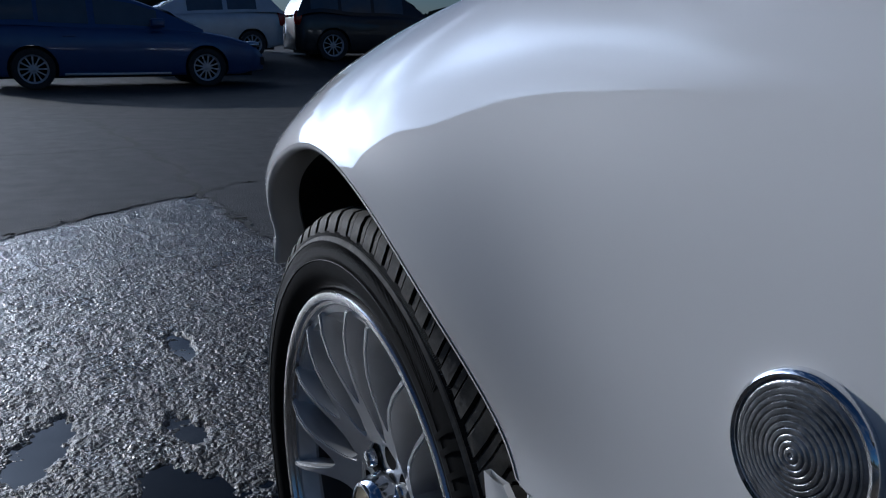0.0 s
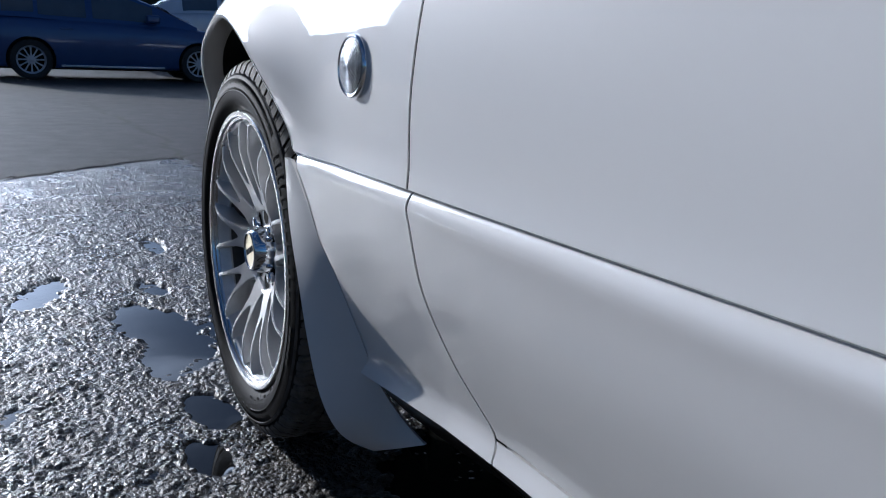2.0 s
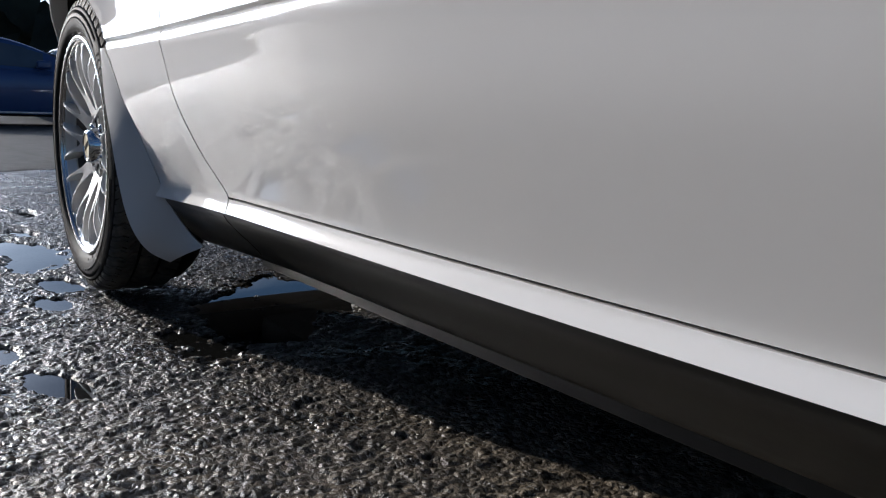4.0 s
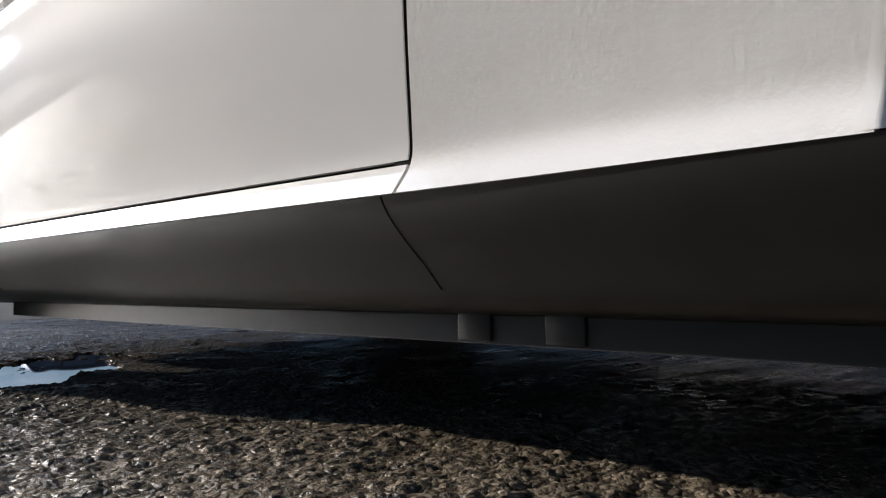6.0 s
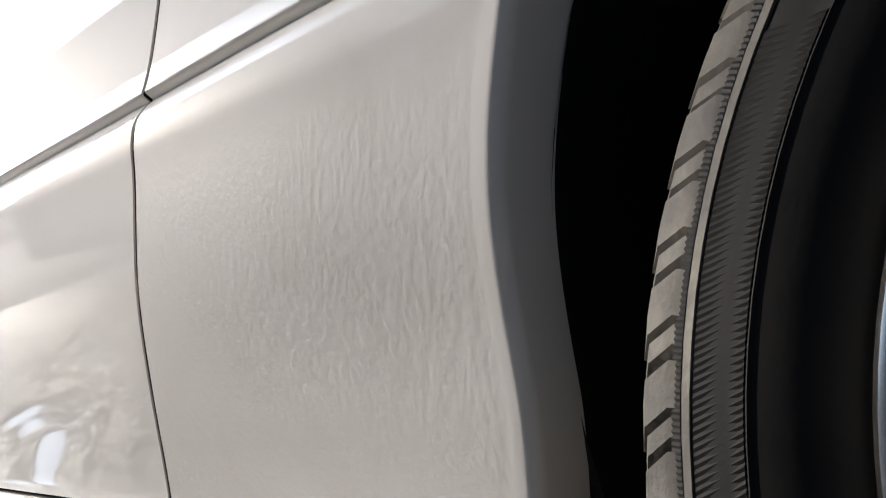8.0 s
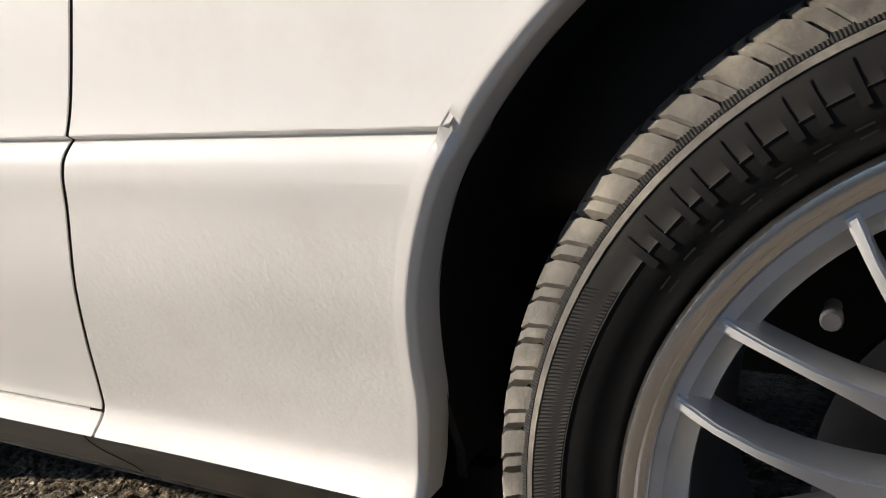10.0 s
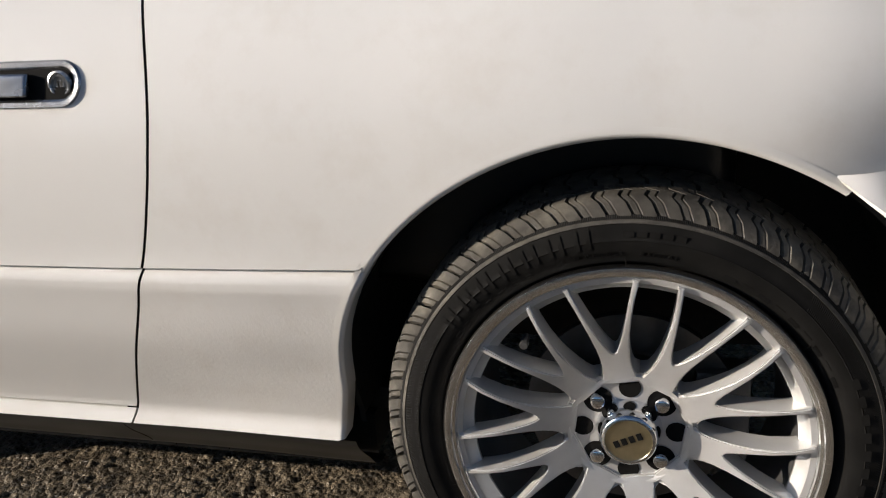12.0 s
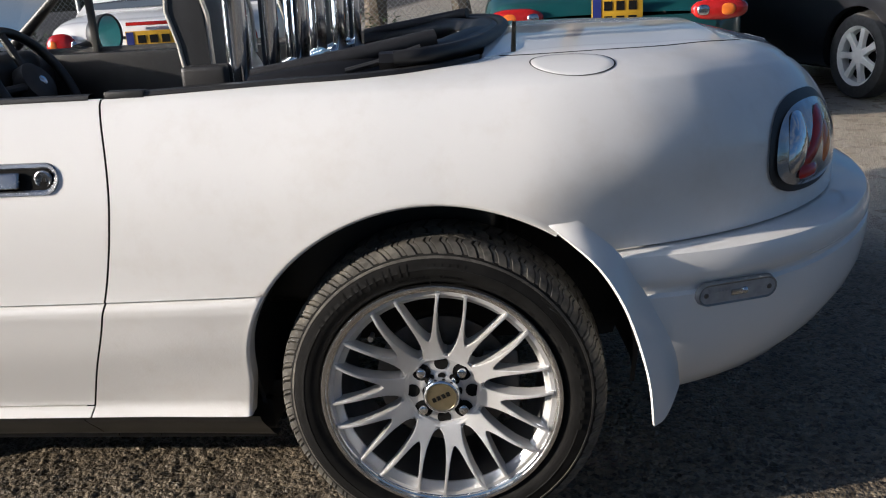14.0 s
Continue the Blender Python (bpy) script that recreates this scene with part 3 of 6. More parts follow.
# splash guards behind the wheels, flared outwards at the edge by the tyre
def guard(inner, outer, bottom, n=36, thick=0.005, swell=0.004):
    """A curved plate between its wheel-side edge and its rear edge."""
    def line(pts):
        t = [(i / (len(pts) - 1), p) for i, p in enumerate(pts)]
        fs = [spline([(a, p[k]) for a, p in t]) for k in range(3)]
        u = np.linspace(0, 1, n)
        return np.stack([f(u) for f in fs], -1)
    a, b = line(inner), line(outer)
    w = np.linspace(0, 1, 12)[None, :, None]
    P = a[:, None] * (1 - w) + b[:, None] * w
    # swells a little between the edges, and rounds off at the foot
    P[..., 1] -= swell * np.sin(np.pi * w[..., 0]) * np.linspace(0.2, 1, n)[:, None]
    k = np.clip((np.linspace(0, 1, n) - 0.86) / 0.14, 0, 1)[:, None] ** 2
    P[..., 2] += k * bottom * np.abs(w[..., 0] - 0.35) ** 1.5
    du, dv = np.gradient(P, axis=0), np.gradient(P, axis=1)
    nn = np.cross(du, dv)
    nn /= np.maximum(np.linalg.norm(nn, axis=-1, keepdims=True), 1e-9)
    if nn[n // 2, 5, 1] > 0:
        nn = -nn
    back = P - nn * thick
    ring = np.concatenate([P, back[:, ::-1], P[:, :1]], 1)
    vs, fs = sheet(ring)
    m = ring.shape[1]
    fs.append(tuple(range((n - 1) * m, n * m - 1)))
    return vs, fs


for mirror in (False, True):
    fix = mirrored if mirror else (lambda v: v)
    part("rear_splash_guard", fix(guard([(0.190, 0.030, 0.588), (0.262, -0.002, 0.533), (0.305, -0.012, 0.470), (0.332, -0.016, 0.400), (0.352, -0.012, 0.320), (0.361, 0.0, 0.235)],
                                        [(0.240, 0.034, 0.592), (0.298, 0.042, 0.541), (0.332, 0.046, 0.490), (0.368, 0.050, 0.425), (0.402, 0.056, 0.350), (0.412, 0.060, 0.275)], 0.03, swell=0.012)), PAINT, roadster)
    part("front_splash_guard", fix(guard([(-2.018, -0.003, 0.459), (-2.004, -0.002, 0.383), (-1.976, -0.001, 0.319), (-1.952, 0.002, 0.254), (-1.930, 0.008, 0.195), (-1.915, 0.020, 0.156), (-1.916, 0.042, 0.128), (-1.908, 0.072, 0.111)],
                                         [(-1.998, -0.002, 0.459), (-1.935, 0.008, 0.388), (-1.906, 0.024, 0.328), (-1.885, 0.043, 0.266), (-1.876, 0.060, 0.218), (-1.868, 0.080, 0.182), (-1.855, 0.094, 0.160), (-1.835, 0.104, 0.146)], 0.0)), PAINT, roadster)


# ---- wheels ----
def tyre_mesh():
    prof = [(0.196, 0.170), (0.205, 0.185), (0.235, 0.195), (0.258, 0.188), (0.270, 0.172), (0.2765, 0.145), (0.278, 0.100), (0.2765, 0.055), (0.2725, 0.038), (0.2675, 0.0275), (0.2650, 0.0205),
            (0.2640, 0.0172), (0.2600, 0.0150), (0.2596, 0.0146), (0.2556, 0.0126), (0.2550, 0.0124), (0.2450, 0.0095), (0.2392, 0.0090), (0.2384, 0.0083), (0.2376, 0.0090), (0.2300, 0.0094), (0.2220, 0.0120), (0.2150, 0.017),
            (0.210, 0.0225), (0.207, 0.030), (0.198, 0.034)]
    return lathe(prof, 120)


def ring_arc(r0, r1, a0, a1, y, n=6):
    """A thin raised patch of the sidewall between two radii and angles (degrees)."""
    vs, fs = [], []
    for i in range(n + 1):
        a = radians(a0 + (a1 - a0) * i / n)
        for r in (r0, r1):
            vs.append((r * math.cos(a), y, r * math.sin(a)))
    for i in range(n):
        fs.append((2 * i, 2 * i + 1, 2 * i + 3, 2 * i + 2))
    return vs, fs


def join(parts):
    vs, fs = [], []
    for v, f in parts:
        o = len(vs)
        vs += [tuple(q) for q in v]
        fs += [tuple(i + o for i in g) for g in f]
    return vs, fs


def tread_block(a, w, r0, y0, y1, skew, zig=0.012, drop=0.0):
    """One tread block with zig-zag flanks, leaning with the tread."""
    vs = []
    rows = ((0.0, -0.0105 - drop, 0), (0.14, -0.0040 - 0.45 * drop, 0.5), (0.32, -0.0012 - 0.15 * drop, 1), (0.54, 0.0002, -1), (0.78, 0.0008, 1), (1.0, 0.0012, -0.4))
    for f, dr, q in rows:
        y = y0 + (y1 - y0) * f
        for s in (-1, 1):
            ang = a + s * w / 2 + skew * f + zig * q * 0.5
            for inner in (0, 1):
                r = r0 + dr - inner * 0.008
                vs.append((r * math.cos(ang), y, r * math.sin(ang)))
    fs = []
    for i in range(len(rows) - 1):
        b = i * 4
        fs += [(b, b + 4, b + 6, b + 2), (b, b + 1, b + 5, b + 4), (b + 2, b + 6, b + 7, b + 3)]
    e = 4 * (len(rows) - 1)
    fs += [(0, 2, 3, 1), (e, e + 1, e + 3, e + 2)]
    return vs, fs


def serration(r0, r1, a0, a1, n, y, lean):
    """A band of fine slanted ribs on the sidewall."""
    vs, fs = [], []
    for i in range(n):
        a = radians(a0 + (a1 - a0) * i / n)
        da = radians((a1 - a0) / n)
        for r, sh in ((r0, 0), (r1, lean)):
            yy = y(r)
            vs += [(r * math.cos(a + sh), yy + 0.0003, r * math.sin(a + sh)), (r * math.cos(a + sh + da * 0.5), yy - 0.0001, r * math.sin(a + sh + da * 0.5)),
                   (r * math.cos(a + sh + da), yy + 0.0003, r * math.sin(a + sh + da))]
        o = 6 * i
        fs += [(o, o + 1, o + 4, o + 3), (o + 1, o + 2, o + 5, o + 4)]
    return vs, fs


SIDEWALL = spline([(0.210, 0.0225), (0.215, 0.0170), (0.222, 0.0120), (0.230, 0.0094), (0.2384, 0.0090), (0.245, 0.0095), (0.255, 0.0124), (0.260, 0.0149), (0.264, 0.0172), (0.270, 0.024)])


def spoke_outline(slim=0.0):
    """One forked arm, as (angle, radius) pairs turned into x and z, its middle along +z."""
    U = [(-18.0, 0.30), (-18.0, 0.360), (-15.2, 0.365), (-13.0, 0.382), (-11.2, 0.415), (-9.9, 0.465), (-9.4, 0.54), (-9.6, 0.62), (-10.3, 0.72), (-11.2, 0.82), (-12.4, 0.925)]
    V = [(-9.9, 0.925), (-8.8, 0.82), (-7.5, 0.72), (-5.8, 0.625), (-3.7, 0.550), (-1.7, 0.508), (0.0, 0.495)]
    U = [(max(-18.0, a + slim * min(1, i / 4)), r - (0.012 * slim if 0 < i < 5 else 0)) for i, (a, r) in enumerate(U)]
    V = [(a - slim * (1 - i / (len(V) - 1)), r - slim * 0.008) for i, (a, r) in enumerate(V)]
    U[-1], V[0] = (min(U[-1][0], V[0][0] - 0.6), U[-1][1]), (V[0][0], U[-1][1])
    pts = U + V + [(-a, r) for a, r in reversed(V[:-1])] + [(-a, r) for a, r in reversed(U)]
    return [(r * RIM * math.sin(radians(a)), r * RIM * math.cos(radians(a))) for a, r in pts]


# how far the hub lies behind the rim's lip plane
DISH = 0.018


def make_wheel(name, label, at, turn, roll, flush):
    w = empty(name, label, "wheel", at=at)
    w.parent = roadster
    rot = pose(0, 0, 0, 0, turn, 0)
    tyre = part("tyre", tyre_mesh(), TYRE, w, "black tyre with worn tread and moulded writing")
    blocks = []
    n = 66
    rs = np.random.RandomState(5)
    for i in range(n):
        a = 2 * math.pi * i / n + rs.uniform(-0.003, 0.003)
        # a long slanted shoulder block and a sliver beside it, then two ribs of smaller blocks
        blocks.append(tread_block(a - 0.0150, 0.0500, 0.2835, 0.0160, 0.060, 0.110, 0.034, 0.008))
        blocks.append(tread_block(a + 0.0300, 0.0210, 0.2830, 0.0168, 0.060, 0.110, 0.034, 0.008))
        blocks.append(tread_block(a + 0.03, 0.080, 0.2838, 0.0655, 0.100, 0.05))
        blocks.append(tread_block(a, 0.080, 0.2838, 0.106, 0.142, -0.04))
    part("tread", join(blocks), TREAD, tyre, "dusty tread blocks")
    wall = lambda r: float(SIDEWALL(r)) - 0.0005
    part("shoulder_rib", serration(0.2602, 0.2642, 0, 360, 900, wall, 0.0), TYRE, tyre)
    part("scuff_rib", lathe([(0.2554, 0.0128), (0.2560, 0.0118), (0.2592, 0.0134), (0.2598, 0.0150)], 120), TREAD, tyre, "worn pale rib")
    for a in (150, 330):
        part("sidewall_ribs", serration(0.2394, 0.2550, a, a + 75, 150, wall, 0.03), TYRE, tyre)
    # raised writing and plain marks on the wall
    cu = bpy.data.curves.new("letters", "FONT")
    letters = []
    for word, mid, size, rad in (("TUBELESS", 99, 0.0075, 0.2215), ("RADIAL", 83, 0.0075, 0.2215)):
        for i, ch in enumerate(word):
            letters.append((ch, mid - (i - (len(word) - 1) / 2) * 1.75, size, rad))
    acc = []
    for ch, ang, size, rad in letters:
        c = bpy.data.curves.new("letter", "FONT")
        c.body, c.size, c.align_x, c.extrude = ch, size, "CENTER", 0.0003
        o = bpy.data.objects.new("letter", c)
        lb = bmesh.new()
        lb.from_mesh(o.to_mesh())
        bmesh.ops.triangulate(lb, faces=lb.faces)
        bmesh.ops.subdivide_edges(lb, edges=lb.edges, cuts=2 if size > 0.02 else 0, use_grid_fill=True)
        lb.verts.index_update()
        a = radians(ang)
        o_vs = []
        for v in lb.verts:
            lx, lz = v.co.x * 1.25, v.co.y
            r = rad + lz
            th = a - lx / rad
            o_vs.append((r * math.cos(th), wall(r) - 0.00012 - v.co.z, r * math.sin(th)))
        acc.append((o_vs, [tuple(q.index for q in p.verts) for p in lb.faces]))
        lb.free()
        o.to_mesh_clear()
        bpy.data.objects.remove(o)
        bpy.data.curves.remove(c)
    bpy.data.curves.remove(cu)
    part("raised_writing", join(acc), TYRE, tyre, "raised black lettering", shade=False)
    bars = []
    # the large mark as plain upright bars
    for k in range(7):
        for da in (-1.9, 1.0):
            a0 = 122.6 - (k - 3) * 6.9 + da
            vs = []
            for r_ in np.linspace(0.2315, 0.2525, 5):
                for q in (0.0, 0.5, 1.0):
                    th = radians(a0 + 1.1 * q)
                    vs.append((r_ * math.cos(th), wall(r_) - 0.0003, r_ * math.sin(th)))
            bars.append((vs, [(3 * m_ + q, 3 * m_ + q + 1, 3 * m_ + q + 4, 3 * m_ + q + 3) for m_ in range(4) for q in range(2)]))
    for k in range(7):
        for r_ in (0.2196, 0.2236):
            bars.append(ring_arc(r_, r_ + 0.0009, 147 - k * 4.6, 145.0 - k * 4.6, wall(r_) - 0.0004))
    for k in range(5):
        bars.append(ring_arc(0.242, 0.2485, 92 - k * 3, 89.6 - k * 3, wall(0.245) - 0.0003))
    for k in range(9):
        bars.append(ring_arc(0.219 + 0.004 * (k % 2), 0.2235 + 0.004 * (k % 2), 66 - k * 5, 62.8 - k * 5, wall(0.222) - 0.0003))
    for k in range(8):
        bars.append(ring_arc(0.236, 0.2435, 24 - k * 5, 21 - k * 5, wall(0.24) - 0.0003))
    for a in (91.5, 36, 290, 200):
        bars.append(ring_arc(0.211, 0.227, a, a + 0.35, wall(0.217) - 0.001, 1))
    tagged(part("sidewall_moulding", join(bars), TYRE, tyre), kind="stuff")
    tyre.matrix_basis = pose(0, 0, 0, 0, roll, 0)
    # rim: lip, well and barrel
    prof = [(0.188, 0.185), (0.192, 0.10), (0.178, 0.085), (0.178, 0.052), (0.186, 0.044), (0.1885, 0.0365), (0.1950, 0.0362), (0.1955, 0.0375)]
    rim = part("rim", lathe(prof, 128), ALLOY, w, "silver alloy rim with stepped lip")
    part("rim_lip", lathe([(0.1945, 0.0370), (0.1960, 0.0358), (0.1968, 0.0325), (0.2000, 0.0310), (0.2010, 0.0272), (0.2045, 0.0256), (0.2080, 0.0262), (0.2100, 0.0290), (0.2100, 0.0350), (0.2060, 0.037)], 128),
         POLISH, rim, "polished outer lip")
    part("barrel", lathe([(0.1775, 0.055), (0.1765, 0.09), (0.172, 0.19)], 96), ALLOY_DARK, w, "brake-dusted inner barrel, darkened further for shade")
    ol = spoke_outline(0.3)
    first = None
    for k in range(10):
        a = 36 * k + turn
        if first is None:
            bm = slab(ol, 0.0, 0.034, 0.0014, 2)
            # the arms taper a little towards their backs
            back = {(round(p[0], 5), round(p[1], 5)): q for p, q in zip(ol, spoke_outline(0.5))}
            for v in bm.verts:
                q = back.get((round(v.co.x, 5), round(v.co.z, 5)))
                if q and v.co.y > 0.025:
                    v.co.x, v.co.z = q
            bmesh.ops.triangulate(bm, faces=[f for f in bm.faces if len(f.verts) > 4], ngon_method='BEAUTY')
            # the arms arch outwards between the hub and the lip
            for v in bm.verts:
                r = math.hypot(v.co.x, v.co.z) / RIM
                v.co.y += DISH * (1 - float(smooth((r - 0.30) / 0.55))) - 0.007 * math.sin(math.pi * min(1, max(0, (r - 0.34) / 0.6))) + 0.0375 - 0.006 * float(smooth((r - 0.45) / 0.5)) + (0.004 if r < 0.36 else 0.0) - (0.010 * max(0, r - 0.5) if v.co.y > 0.01 else 0)
            first = part("spoke", bm, ALLOY, w)
            first.matrix_basis = pose(0, 0, 0, 0, a, 0)
        else:
            twin(first, "spoke", w, pose(0, 0, 0, 0, a, 0))
    part("hub", lathe([(0.0, 0.0650), (0.034, 0.0650), (0.040, 0.0640), (0.062, 0.0635), (0.0665, 0.0575), (0.070, 0.0565), (0.070, 0.0930), (0.0, 0.0930)], 64), ALLOY, w)
    # lug pockets and holes as flat black discs for their shade; nuts, centre cap
    pocket = nut = None
    for k in range(4):
        x, z = 0.0354 * (1 if k % 2 else -1), 0.0354 * (1 if k < 2 else -1)
        m = pose(x, 0, z)
        if pocket is None:
            pocket = part("lug_pocket", lathe([(0.0165, 0.0628), (0.0155, 0.0632), (0.0, 0.0635)], 20), GAP, w)
            pocket.matrix_basis = m
            nut = part("lug_nut", lathe([(0.0, 0.0530), (0.0055, 0.0530), (0.0078, 0.0542), (0.0088, 0.0565), (0.0090, 0.0650)], 12), CHROME, w)
            nut.matrix_basis = m
        else:
            twin(pocket, "lug_pocket", w, m)
            twin(nut, "lug_nut", w, m)
    hole = None
    for k in range(4):
        a = radians(90 * k)
        m = pose(0.0525 * math.cos(a), 0, 0.0525 * math.sin(a), 0, -90 * k, 0)
        if hole is None:
            hole = part("spare_hole", lathe([(0.0125, 0.0629), (0.0, 0.0633)], 16), GAP, w)
            hole.matrix_basis = m
        else:
            twin(hole, "spare_hole", w, m)
    cap_ = part("centre_cap", lathe([(0.0375, 0.0680), (0.0365, 0.0600), (0.0335, 0.0460), (0.0305, 0.0375), (0.0285, 0.0358), (0.0262, 0.0356), (0.0255, 0.0375)], 48), CHROME, w, "polished centre cap")
    part("cap_badge", lathe([(0.0, 0.0372), (0.0256, 0.0374), (0.0258, 0.0400)], 40), GOLD, cap_, "brushed brass-coloured badge")
    bm = bmesh.new()
    for k in range(4):
        box(bm, -0.017 + k * 0.009, -0.011 + k * 0.009, 0.0363, 0.0374, -0.0035, 0.0045)
    o = part("badge_mark", bm, GAP, cap_, "plain dark mark")
    o.matrix_basis = pose(0, 0, 0, 0, -25, 0)
    val = part("valve", lathe([(0.0, 0.036), (0.0042, 0.036), (0.0050, 0.038), (0.0050, 0.046), (0.0035, 0.047), (0.0040, 0.062)], 12), ALLOY_DARK, w, "valve with ribbed cap")
    val.matrix_basis = pose(-0.115, 0, 0.110)
    part("brake_disc", lathe([(0.0, 0.104), (0.075, 0.104), (0.077, 0.108), (0.122, 0.108), (0.122, 0.122), (0.05, 0.122)], 64), STEEL, w, "grey brake disc")
    bm = bmesh.new()
    box(bm, 0.07, 0.135, 0.096, 0.145, -0.06, 0.06, 0.012)
    part("brake_caliper", bm, ALLOY_DARK, w)
    # the metal stands flush with the tyre's wall
    for c in w.children:
        if c != tyre:
            c.matrix_basis = pose(0, flush, 0) @ c.matrix_basis
    return w


Y_WHEEL, Y_REAR = -0.004, 0.004
rear_wheel = make_wheel("rear_wheel", "silver multi-spoke alloy wheel with black tyre", pose(0.004, Y_REAR, RT - 0.002), -9.7, 0.0, -0.0165)
front_wheel = make_wheel("front_wheel", "silver multi-spoke alloy wheel with black tyre", pose(-WB, Y_WHEEL, RT - 0.002), 18.0, 102.0, -0.0115)
for ob, x, y_in in ((rear_wheel, 0, Y_REAR), (front_wheel, -WB, Y_WHEEL)):
    c = copy_thing(ob, pose(x, 2 * CY - y_in, RT, 0, 0, 180))
    c.parent = roadster

# ---- lamps, handle and trim of the roadster ----
REFLECT = mat("lamp_reflector", (0.62, 0.64, 0.67), 0.12, metal=1.0, grain=0.1, scale=60)
RED_LENS = mat("red_lens", (0.35, 0.012, 0.010), 0.10, coat=0.6, grain=0.1, scale=30)
AMBER = mat("amber_lens", (0.65, 0.16, 0.02), 0.12, coat=0.6, grain=0.1, scale=30)
SMOKE = mat("smoked_lens", (0.16, 0.17, 0.18), 0.08, coat=0.7, grain=0.15, scale=50)
RINGED = mat("ringed_lens", (0.32, 0.325, 0.33), 0.20, metal=0.6, coat=0.8, grain=0.5, scale=70, bump=0.0006, bscale=300)
LAMP_CLEAR = mat("silvered_clear_lens", (0.34, 0.35, 0.37), 0.10, metal=0.75, coat=0.9, grain=0.35, scale=28, bump=0.0012, bscale=60)
GREY_LENS = mat("grey_lens", (0.34, 0.35, 0.36), 0.18, coat=0.6, grain=0.15, scale=60, bump=0.0004, bscale=500)

# round repeater on the front fender: thin chrome rim, opaque ringed lens for clear
c = side(-1.802, 0.573)
m = Matrix.Translation(Vector(c) + Vector((0, -0.001, 0))) @ pose(0, 0, 0, -2, 0, 2) @ Matrix.Diagonal((0.87, 0.58, 0.87, 1))
cup = part("side_repeater", lathe([(0.0345, 0.004), (0.0345, -0.002), (0.0338, -0.0062), (0.0324, -0.0078), (0.0308, -0.0070), (0.0300, -0.0045), (0.0296, 0.0020), (0.0, 0.0020)], 56), CHROME, roadster, "round chrome-rimmed indicator")
cup.matrix_basis = m
rings = [(0.0303, -0.0050)]
for i in range(11):
    r = 0.0290 - i * 0.0026
    h = -0.0120 + 0.0058 * (r / 0.03) ** 2
    rings += [(r, h - 0.0004), (r - 0.0008, h - 0.0007), (r - 0.0017, h - 0.0006), (r - 0.0022, h - 0.0001)]
rings.append((0.0, -0.0125))
part("lens", lathe(rings, 56), RINGED, cup, "opaque grey ringed lens in place of a clear one")

# door handle: chrome dish, lever and lock
def stadium(x0, x1, z0, z1, n=14):
    r = (z1 - z0) / 2
    zc = (z0 + z1) / 2
    pts = [(x1 - r + r * math.cos(a), zc + r * math.sin(a)) for a in np.linspace(-math.pi / 2, math.pi / 2, n)]
    return pts + [(x0 + r + r * math.cos(a), zc + r * math.sin(a)) for a in np.linspace(math.pi / 2, 3 * math.pi / 2, n)]


def on_side(bm_or_vf, x0, z0):
    """Bends a flat piece in x and z, y outwards negative, on to the flank."""
    vs, fs = bm_or_vf
    q = np.array(vs)
    base = side(q[:, 0] + x0, q[:, 2] + z0)
    base[:, 1] += q[:, 1]
    return base.tolist(), fs


def frame_ring(outline_a, outline_b, ya, yb):
    """A rim between two outlines at two depths."""
    n = len(outline_a)
    vs = [(x, ya, z) for x, z in outline_a] + [(x, yb, z) for x, z in outline_b]
    return vs, [(i, (i + 1) % n, n + (i + 1) % n, n + i) for i in range(n)]


HX, HZ = -0.700, 0.695
rim_ = join([frame_ring(stadium(-0.101, 0.101, -0.0255, 0.0255), stadium(-0.0995, 0.0995, -0.0240, 0.0240), 0.0, -0.0035),
             frame_ring(stadium(-0.0995, 0.0995, -0.0240, 0.0240), stadium(-0.0945, 0.0945, -0.0190, 0.0190), -0.0035, -0.0028),
             frame_ring(stadium(-0.0945, 0.0945, -0.0190, 0.0190), stadium(-0.0920, 0.0920, -0.0165, 0.0165), -0.0028, -0.0006)])
handle = part("door_handle", on_side(rim_, HX, HZ), DARK_CHROME, roadster, "chrome flush door handle")
# flat black plate behind the lever, for the shade inside the dish
st = stadium(-0.0920, 0.0920, -0.0165, 0.0165)
part("handle_shade_plate", on_side(([(x, -0.0008, z) for x, z in st], [tuple(range(len(st)))]), HX, HZ), GAP, handle)
bm = bmesh.new()
box(bm, -0.085, 0.036, -0.010, -0.0015, -0.0125, 0.0125, 0.004, 3)
bm.verts.index_update()
vf = ([tuple(v.co) for v in bm.verts], [tuple(v.index for v in f.verts) for f in bm.faces])
bm.free()
part("lever", on_side(vf, HX, HZ), DARK_CHROME, handle)
lock = part("lock", lathe([(0.0155, 0.0), (0.0150, -0.0025), (0.0125, -0.0035), (0.0110, -0.0020), (0.0085, -0.0020), (0.0080, -0.0010), (0.0, -0.0008)], 28), DARK_CHROME, handle)
lock.matrix_basis = Matrix.Translation(side(HX + 0.075, HZ, 0.0010))
slot = bmesh.new()
box(slot, -0.001, 0.001, -0.0036, -0.003, -0.004, 0.004)
o = part("key_slot", slot, GAP, handle)
o.matrix_basis = Matrix.Translation(side(HX + 0.075, HZ, 0.0010))

# side marker in the rear bumper
def on_bumper(x, z):
    b = body(u_of_x(x), s_of_z(0.48), 0.0300 + float(np.interp(x, [0.28, 0.40, 0.54, 0.68], [0.004, 0.022, 0.046, 0.055])), step=False)
    return np.array([b[0], b[1], z])


